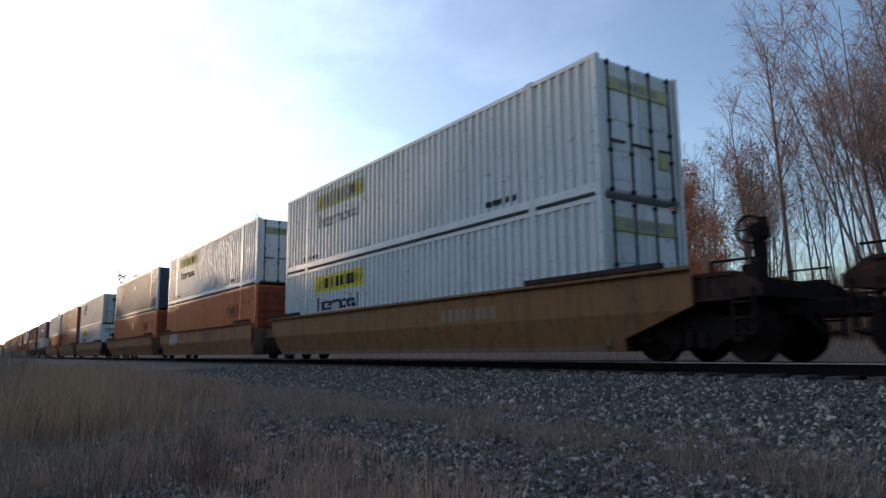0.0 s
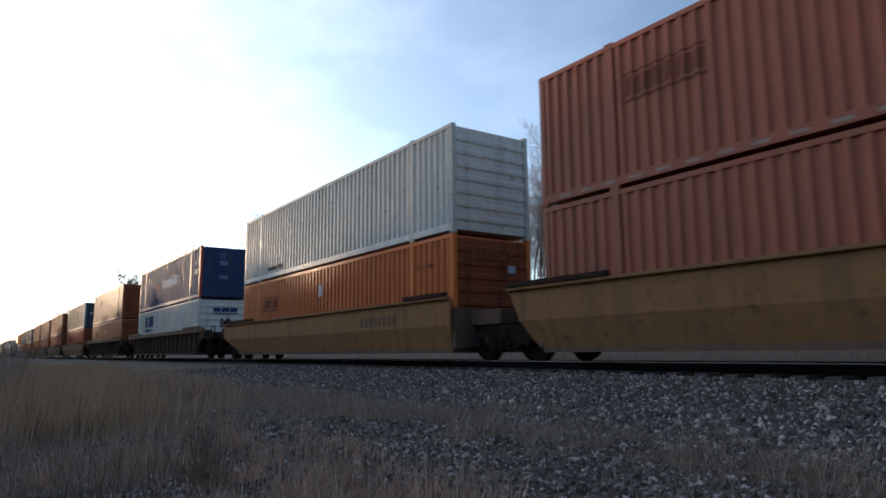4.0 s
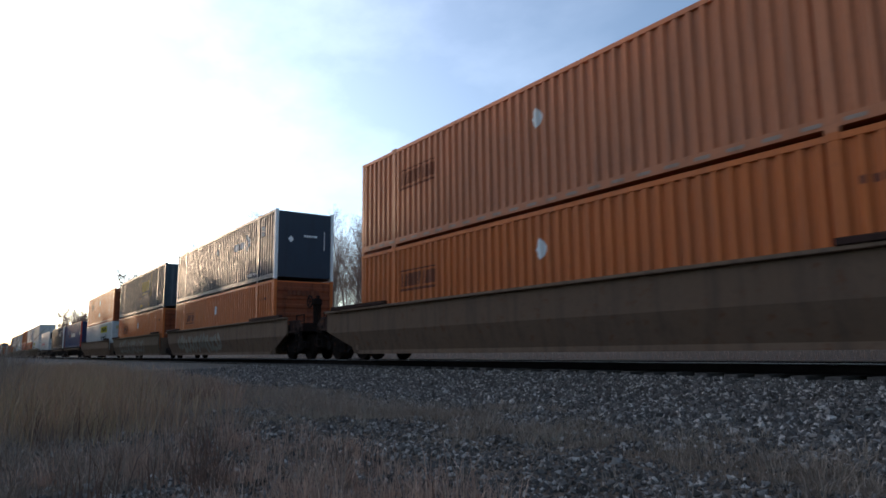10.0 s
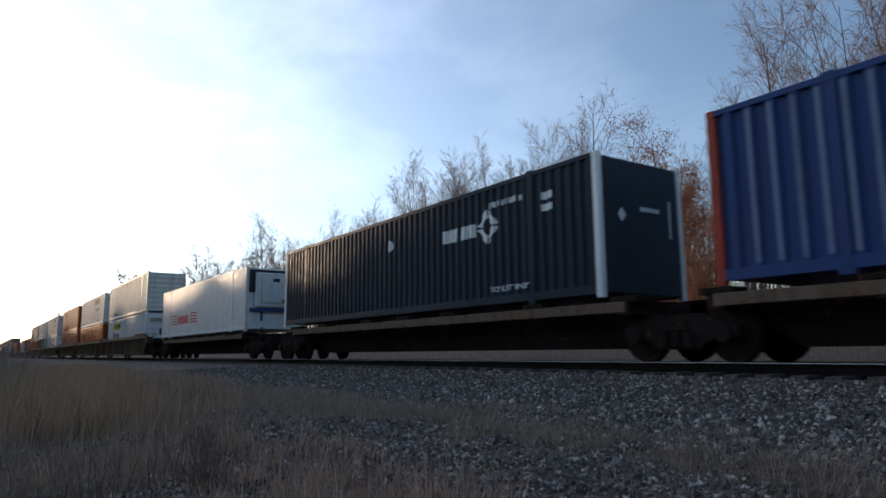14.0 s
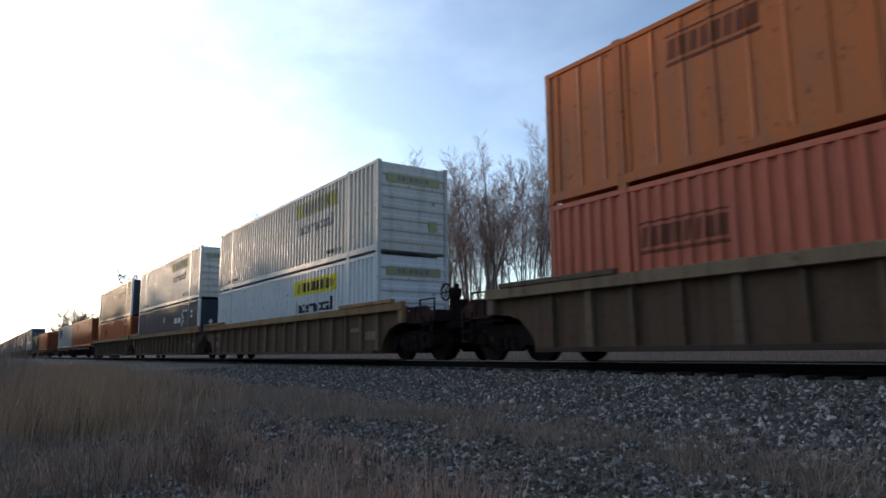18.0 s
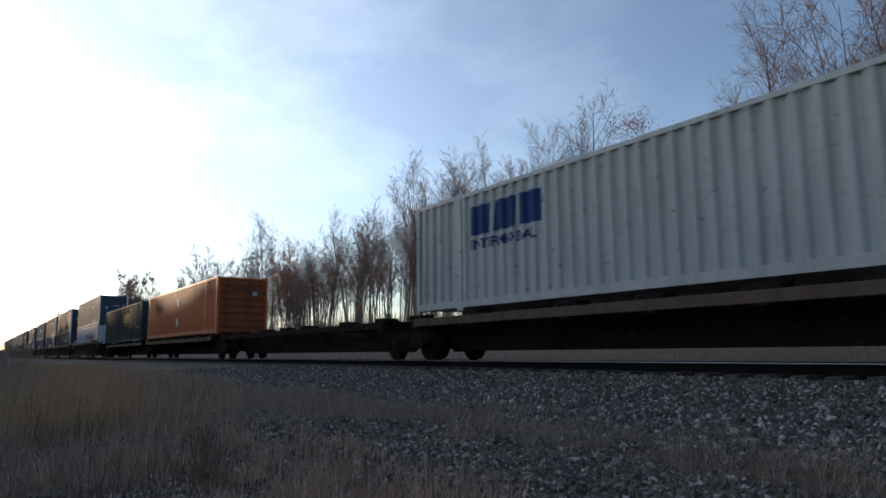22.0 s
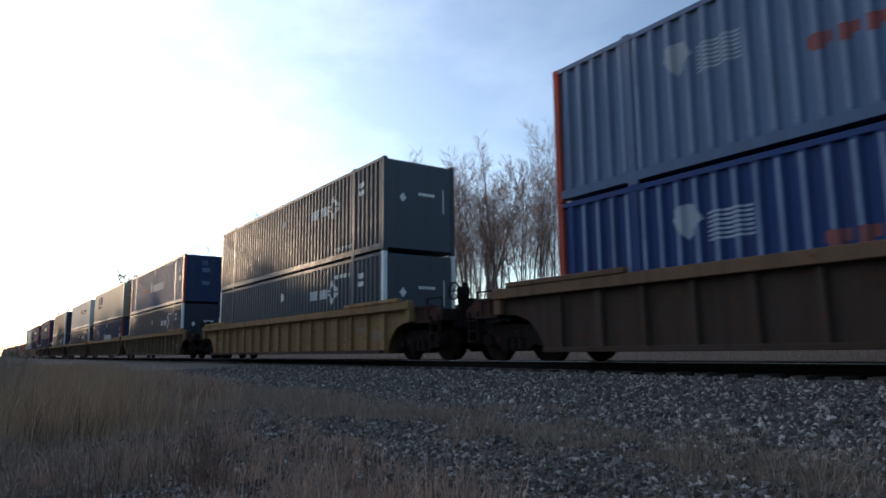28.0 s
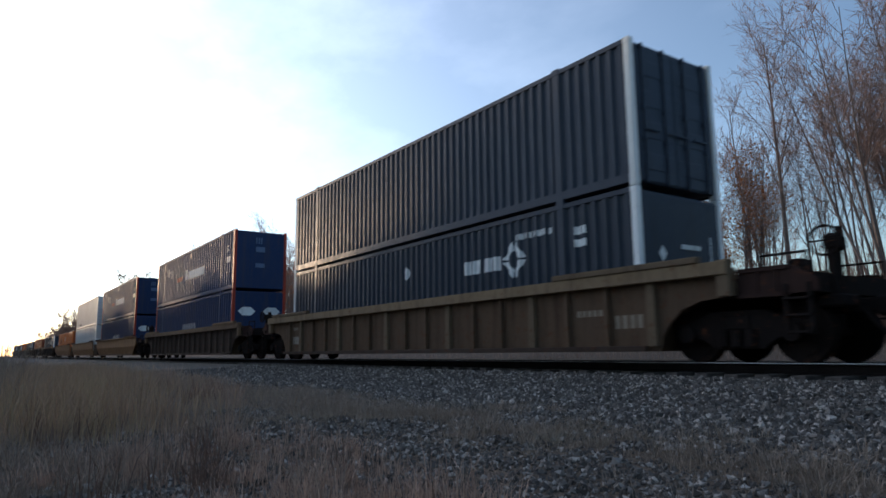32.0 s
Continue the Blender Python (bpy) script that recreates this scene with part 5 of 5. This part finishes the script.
def grow(rnd, height, stems=1, spread=0.15, first=0.35, limbs=16, leafy=0, fork=0.55, thick=0.011, dense=(7, 6), fine=0.009):
    """Trunk and limbs in one mesh, twigs (and dry leaves) in another."""
    trunk, twig = Wood(), Wood()
    leaf_v, leaf_f = [], []

    def limb(p, d, length, r, level):
        n = (7, 5, 3, 1)[min(level, 3)]
        pts, radii = [p.copy()], [r]
        q, dd = p.copy(), d.copy()
        for i in range(n):
            wob = (0.028, 0.07, 0.09, 0.14)[min(level, 3)]
            up = (0.025, 0.075, 0.07, 0.04)[min(level, 3)]
            dd = (dd + Vector((rnd.gauss(0, wob), rnd.gauss(0, wob), rnd.gauss(0, wob) + up))).normalized()
            q = q + dd * (length / n)
            pts.append(q.copy())
            radii.append(r * (1 - (i + 1) / n * (0.86 if level < 2 else 0.6)) + 0.002)
        (trunk if level < 2 else twig).tube(pts, radii, (6, 4, 3, 1)[min(level, 3)])
        if level >= 3:
            if leafy and rnd.random() < leafy * (1.25 - p.z / height):
                for _ in range(9):
                    c = pts[rnd.randrange(len(pts))] + Vector((rnd.gauss(0, 0.2), rnd.gauss(0, 0.2), rnd.gauss(0, 0.2)))
                    s = rnd.uniform(0.04, 0.088)
                    u = Vector((rnd.gauss(0, 1), rnd.gauss(0, 1), rnd.gauss(0, 1))).normalized()
                    w = u.orthogonal().normalized()
                    k = len(leaf_v)
                    leaf_v.extend([c - u * s, c + w * s * 0.5, c + u * s, c - w * s * 0.5])
                    leaf_f.append((k, k + 1, k + 2, k + 3))
            return
        kids = (limbs, *dense)[level]
        lo = (first, 0.2, 0.15)[level]
        for i in range(kids):
            t = lo + (1 - lo) * (i + rnd.random()) / kids
            f = min(t * n, n - 1e-3)
            j = int(f)
            b = pts[j].lerp(pts[j + 1], f - j)
            axis = (pts[j + 1] - pts[j]).normalized()
            side = axis.orthogonal().normalized()
            side.rotate(Matrix.Rotation(rnd.uniform(0, 6.283), 3, axis))
            out = (axis * rnd.uniform(0.55, 0.9) + side * fork * (1.0, 1.35, 1.6)[level] * rnd.uniform(0.7, 1.3)).normalized()
            shrink = (0.30, 0.46, 0.58)[level] * (1.15 - 0.55 * t) * rnd.uniform(0.75, 1.25)
            limb(b, out, length * shrink, max(fine if level else fine * 1.5, radii[j] * (0.42, 0.5, 0.55)[level]), level + 1)

    for s in range(stems):
        a = rnd.uniform(0, 6.283)
        tilt = spread * (rnd.uniform(0.5, 1.0) if stems > 1 else rnd.uniform(0, 0.3))
        d = Vector((math.cos(a) * tilt, math.sin(a) * tilt, 1)).normalized()
        h = height * (1 if s == 0 else rnd.uniform(0.75, 0.98))
        limb(Vector((math.cos(a) * 0.25 * (stems > 1), math.sin(a) * 0.25 * (stems > 1), -0.3)), d, h, h * thick, 0)
    lm = None
    if leafy:
        lm = bpy.data.meshes.new("leaves")
        lm.from_pydata([tuple(p) for p in leaf_v], [], leaf_f)
        lm.materials.append(None)
    return trunk.mesh("trunk"), twig.mesh("crown"), lm


KINDS = {}


def make_kinds():
    r = random.Random(21)
    KINDS["slender"] = [grow(r, 14, 1, 0.06, 0.45, 18, fork=0.42, thick=0.0095, dense=(8, 8), fine=0.007), grow(r, 14, 1, 0.08, 0.42, 19, fork=0.45, thick=0.0085, dense=(8, 8))]
    KINDS["vase"] = [grow(r, 13, 9, 0.32, 0.40, 11, fork=0.42, thick=0.0058, dense=(8, 8), fine=0.0085), grow(r, 13, 7, 0.24, 0.42, 13, fork=0.40, thick=0.006, dense=(8, 8), fine=0.008)]
    KINDS["pole"] = [grow(r, 13, 1, 0.05, 0.46, 13, fork=0.36, thick=0.0075, dense=(6, 5), fine=0.007), grow(r, 12, 1, 0.1, 0.42, 13, fork=0.40, thick=0.0085, dense=(6, 5), fine=0.007),
                     grow(r, 12, 2, 0.1, 0.46, 10, fork=0.36, thick=0.0068, dense=(6, 5), fine=0.007)]
    KINDS["oak"] = [grow(r, 12, 2, 0.10, 0.08, 26, fork=0.85, leafy=1.0, thick=0.007, dense=(7, 7)), grow(r, 11, 2, 0.08, 0.3, 15, fork=0.5, leafy=0.16, thick=0.007, dense=(7, 6)),
                    grow(r, 12, 3, 0.2, 0.04, 16, fork=0.9, leafy=0.75, thick=0.006, dense=(6, 6))]
    KINDS["far"] = [grow(r, 13, 7, 0.34, 0.24, 13, fork=0.55, thick=0.007, dense=(9, 9), fine=0.019),
                    grow(r, 13, 6, 0.28, 0.26, 14, fork=0.6, thick=0.0075, dense=(9, 9), fine=0.019)]
    KINDS["distant"] = [grow(r, 13, 7, 0.36, 0.22, 12, fork=0.65, thick=0.010, dense=(9, 9), fine=0.04)]
    KINDS["round"] = [grow(r, 13, 5, 0.22, 0.42, 13, fork=0.50, thick=0.0075, dense=(8, 8), fine=0.0075), grow(r, 13, 4, 0.17, 0.45, 13, fork=0.48, thick=0.008, dense=(8, 8), fine=0.0075)]
    q = random.Random(8)
    KINDS["young"] = [grow(q, 14, 1, 0.04, 0.5, 12, fork=0.5, thick=0.009, dense=(7, 7))]


TREE_LABEL = {"slender": "tall slender bare tree beside the railway", "vase": "bare many-stemmed tree fanning upwards",
              "pole": "thin straight bare woodland tree", "oak": "tree with rust-brown dry leaves still on", "round": "bare broad-crowned tree behind the track", "young": "young bare tree with a narrow crown", "far": "bare twiggy tree along the line", "distant": "bare twiggy tree far along the line"}


def tree(kind, i, x, y, h, turn):
    if kind == "far":
        kind = "distant" if x < -140 else ("round" if x > -84 else "far")
    trunk, crown, leaves = KINDS[kind][i % len(KINDS[kind])]
    ref = 14.0 if kind in ("slender", "young") else (12.0 if kind == "oak" else 13.0)
    ob = tagged(new("tree"), TREE_LABEL[kind], "tree", "trees behind the track")
    s = h / ref
    ob.matrix_basis = pose(x, y, ground_height(x, y), 0, 0, turn) @ Matrix.Diagonal((s, s, s, 1))
    put("trunk", trunk, BARK, ob)
    put("crown", crown, TWIG, ob)
    if leaves:
        put("leaves", leaves, LEAF, ob, "rust-brown dry leaves")
    return ob


# kind, shape, place, height
TREES = [
    ("vase", 0, -10.2, 16.5, 12.3), ("vase", 1, -7.4, 16.0, 12.8), ("vase", 1, -8.6, 20.5, 12.8), ("vase", 0, -10.6, 24.0, 12.3), ("vase", 0, -7.9, 18.4, 12.0), ("vase", 1, -10.4, 20.4, 11.0), ("vase", 0, -6.0, 22.0, 13.0),
    ("slender", 0, -14.2, 17.0, 12.8), ("slender", 1, -13.6, 17.6, 7.5), ("oak", 1, -15.9, 17.2, 10.1), ("oak", 0, -19.0, 16.4, 9.9), ("oak", 1, -16.5, 19.5, 10.5), ("oak", 2, -20.8, 16.2, 5.2), ("oak", 2, -18.0, 15.2, 4.0), ("oak", 2, -13.0, 24.0, 4.3), ("oak", 2, -23.4, 16.4, 3.2), ("oak", 0, -20.3, 17.2, 7.6), ("oak", 2, -17.4, 16.0, 6.2),
    ("young", 0, -23.8, 16.2, 12.6), ("slender", 1, -25.6, 17.4, 10.6), ("vase", 1, -29.6, 16.4, 11.6), ("round", 1, -32.4, 16.6, 12.0), ("vase", 0, -35.0, 16.6, 12.4), ("round", 0, -38.2, 16.4, 12.3),
    ("round", 1, -41.0, 16.4, 12.2), ("round", 0, -46.0, 16.0, 10.4), ("far", 0, -51.5, 16.6, 11.2), ("round", 1, -54.0, 18.0, 10.4), ("far", 1, -58.0, 17.0, 11.0), ("far", 0, -62.0, 18.0, 10.6),
    ("oak", 1, -65.6, 16.2, 13.8), ("far", 1, -73.0, 16.6, 13.6), ("far", 0, -81.0, 16.4, 10.8), ("far", 0, -92.0, 16.6, 13.2),
    ("far", 1, -110.0, 17.0, 11.2), ("far", 0, -145.0, 16.4, 15.2), ("far", 0, -128.0, 18.0, 10.7), ("far", 0, -170.0, 18.0, 11.7),
    ("far", 0, -200.0, 18.0, 11.7), ("far", 1, -228.0, 18.0, 12.2), ("far", 0, -252.0, 17.0, 14.2), ("far", 0, -285.0, 18.0, 12.7),
]


def join_wood(places):
    """The wood far behind the front row, too dense to count: one mesh of trunks and twigs."""
    shapes = []
    for trunk, crown, _ in KINDS["pole"]:
        vs, fs = [], []
        for me in (trunk, crown):
            fs += [[len(vs) + i for i in p.vertices] for p in me.polygons]
            vs += [tuple(v.co) for v in me.vertices]
        shapes.append((np.array(vs), np.array(fs)))
    V, F, k = [], [], 0
    for x, y, size, turn, i in places:
        v, f = shapes[i]
        c, s = math.cos(turn) * size, math.sin(turn) * size
        V.append(v @ np.array([(c, s, 0), (-s, c, 0), (0, 0, size)]) + (x, y, ground_height(x, y)))
        F.append(f + k)
        k += len(v)
    V, F = np.concatenate(V), np.concatenate(F)
    me = bpy.data.meshes.new("deep_wood")
    me.vertices.add(len(V))
    me.vertices.foreach_set("co", V.ravel())
    me.loops.add(F.size)
    me.loops.foreach_set("vertex_index", F.ravel())
    me.polygons.add(len(F))
    me.polygons.foreach_set("loop_start", np.arange(len(F)) * 4)
    me.update(calc_edges=True)
    tagged(put("deep_wood", me, TWIG), "dense bare wood of thin grey-brown stems", "wood", kind="stuff")


def build_trees():
    make_kinds()
    r = random.Random(77)
    for i, (kind, k, x, y, h) in enumerate(TREES):
        tree(kind, k, x, y, h, r.uniform(0, 360))
    for i in range(200):                                       # thin woodland behind the front row
        x = -6.0 - 84 * (i / 200.0) ** 1.15 + r.uniform(-0.9, 0.9)
        y = r.uniform(18.0, 38)
        x *= 1 + (y - 20) * 0.02
        if -x < 0.56 * (y + 9.7) and i % 2:                    # a gap with few stems
            continue
        tree("pole", r.randrange(3), x, y, r.uniform(8.5, 11.5) * (1 + (y - 18) * 0.012), r.uniform(0, 360))
    deep = []
    for i in range(80):                                      # the depth of the wood
        x = -9.0 - 150 * (i / 80.0) ** 1.25 + r.uniform(-1.5, 1.5)
        deep.append((x * 1.35, r.uniform(38, 74), r.uniform(8.5, 11.0) / 13.0, r.uniform(0, 6.283), r.randrange(3)))
    join_wood(deep)
    for i in range(40):                                       # the wood along the line, far off
        x = -46 - i * 9.5 + r.uniform(-4, 4)
        tree("far", i, x, r.uniform(19, 32), r.uniform(10, 13), r.uniform(0, 360))


def pick_thicket(rng):
    x = -2 - 330 * rng.random() ** 1.8
    y = rng.uniform(32, 60)
    if -x < 0.6 * (y + 9.7) and rng.random() < 0.75:
        return None
    return x, y


def pick_brush(rng):
    x = -4 - 240 * rng.random() ** 2.2
    return x, rng.uniform(11.5, 30) + rng.random() * 4




def bank(x0, n, y0, rise, side):
    """An unseen wooded bank added along the line; it closes the place and blocks light."""
    bm = bmesh.new()
    rnd = random.Random(31)
    rows = []
    for i in range(n):
        x = x0 + i * 2.5
        h = rise(x) + 1.6 * noise.noise((x * 0.07, 0, 1)) + rnd.uniform(-1.3, 1.3)
        y = y0 - side * 2.0 * noise.noise((x * 0.05, 4, 1))
        rows.append([bm.verts.new(p) for p in ((x, y, -0.6), (x, y + side * 0.6, h * 0.45), (x, y + side * 2.4, h), (x, y + side * 7, h * 0.8), (x, y + side * 9, -0.6))])
    for a, b in zip(rows, rows[1:]):
        for i in range(4):
            bm.faces.new((a[i], b[i], b[i + 1], a[i + 1]))
    bm.faces.new(rows[0]), bm.faces.new(rows[-1][::-1])
    bmesh.ops.recalc_face_normals(bm, faces=bm.faces[:])
    tagged(put("backdrop", as_mesh("backdrop", bm), SHADE_BANK_M), "dark wooded bank added out of view to block light", "bank", kind="structure")


def rise_behind(x):
    """Set for the light: lower far down the line, lowest across from the camera."""
    return 15.1 + 2.7 * min(1.0, max(0.0, (x + 120) / 22)) - 13.4 * min(1.0, max(0.0, (x + 50) / 14))


def build_shade_banks():
    # shades the ground and the train's lower part from the low sun
    bank(-520, 330, -24, rise_behind, -1)
    # added to keep sky light off the containers' front ends
    bank(10, 116, 19, lambda x: 11.5, 1)


build_ground()
build_shade_banks()
build_track()
build_trees()
blades("underbrush", "tangle of dry brown stems under the trees", 62000, pick_brush, 0.5, 3.4, BRUSH_M, 5, 0.012, 0.4, "brush")
scatter_stones("ballast", "grey crushed stone beside the rails", 66000, (-27, 6.5), (-5.8, -0.1), 0.041, 2, keep_ballast)
scatter_stones("far_ballast", "grey crushed stone behind the rails", 3500, (-24, 3.5), (2.7, 5.5), 0.07, 6, lambda x, y, r: True)
scatter_stones("pale_stones", "larger pale stones lying on the gravel", 130, (-9, 0.5), (-9.3, -2.0), 0.06, 17, lambda x, y, r: grassy(x, y) < 0.35 or y > -5.0)
scatter_stones("loose_gravel", "loose grey gravel among the grass", 44000, (-10, 3.5), (-9.9, -4.6), 0.026, 9, lambda x, y, r: fades(x, y, r, 0.3, 3.5) and grassy(x, y) < 0.2 + 0.4 * r.random())
blades("short_grass", "short dry brown grass in the gravel", 12500, pick_short, 0.02, 0.12, STRAW, 12, 0.0022, 1.5, tuft=(15, 0.07))
blades("tall_grass", "tall dry straw-coloured grass beside the gravel", 6200, pick_tall, 0.08, 0.4, TALL_STRAW, 14, 0.0022, 0.7, tall=rank, tuft=(16, 0.10))
blades("weed_stalks", "thin dead weed stalks standing in the grass", 900, pick_tall, 0.1, 0.3, BRUSH_M, 33, 0.003, 0.35, tall=rank, tuft=(3, 0.06))
blades("lineside_weeds", "stand of tall dry brown weeds on the lineside bank", 620, pick_weed, 0.2, 1.4, STRAW, 41, 0.0035, 0.6, "weeds", tall=weedy, tuft=(8, 0.2))
blades("dead_weeds", "loose groups of dead brown weeds in the grass", 850, pick_stray, 0.07, 0.27, BRUSH_M, 43, 0.003, 0.7, "weeds", tuft=(9, 0.08))
blades("rank_grass", "clumps of tall yellowed grass on the lineside bank", 22000, pick_clump, 0.1, 0.52, RANK_STRAW, 27, 0.0025, 0.6)
blades("far_side_grass", "short dry grass beyond the track", 9000, lambda r: (3.0 - 60 * r.random() ** 1.5, r.uniform(4.2, 15)), 0.05, 0.3, TALL_STRAW, 19, 0.006, 0.8)
blades("far_thicket", "dense far thicket of brown stems behind the trees", 20000, pick_thicket, 1.5, 7.0, BRUSH_M, 15, 0.022, 0.2, "brush")


# ---------------------------------------------------------------- the train runs past
def along(t):
    return 24.1884 * t - 0.005045 * t * t


def motions():
    for ob, a, z in RUN:
        walk(ob, [(t, pose(a + along(t), TRACK_Y, z)) for t in (0.0, 8.0, 16.0, 24.0, 32.0)])


motions()
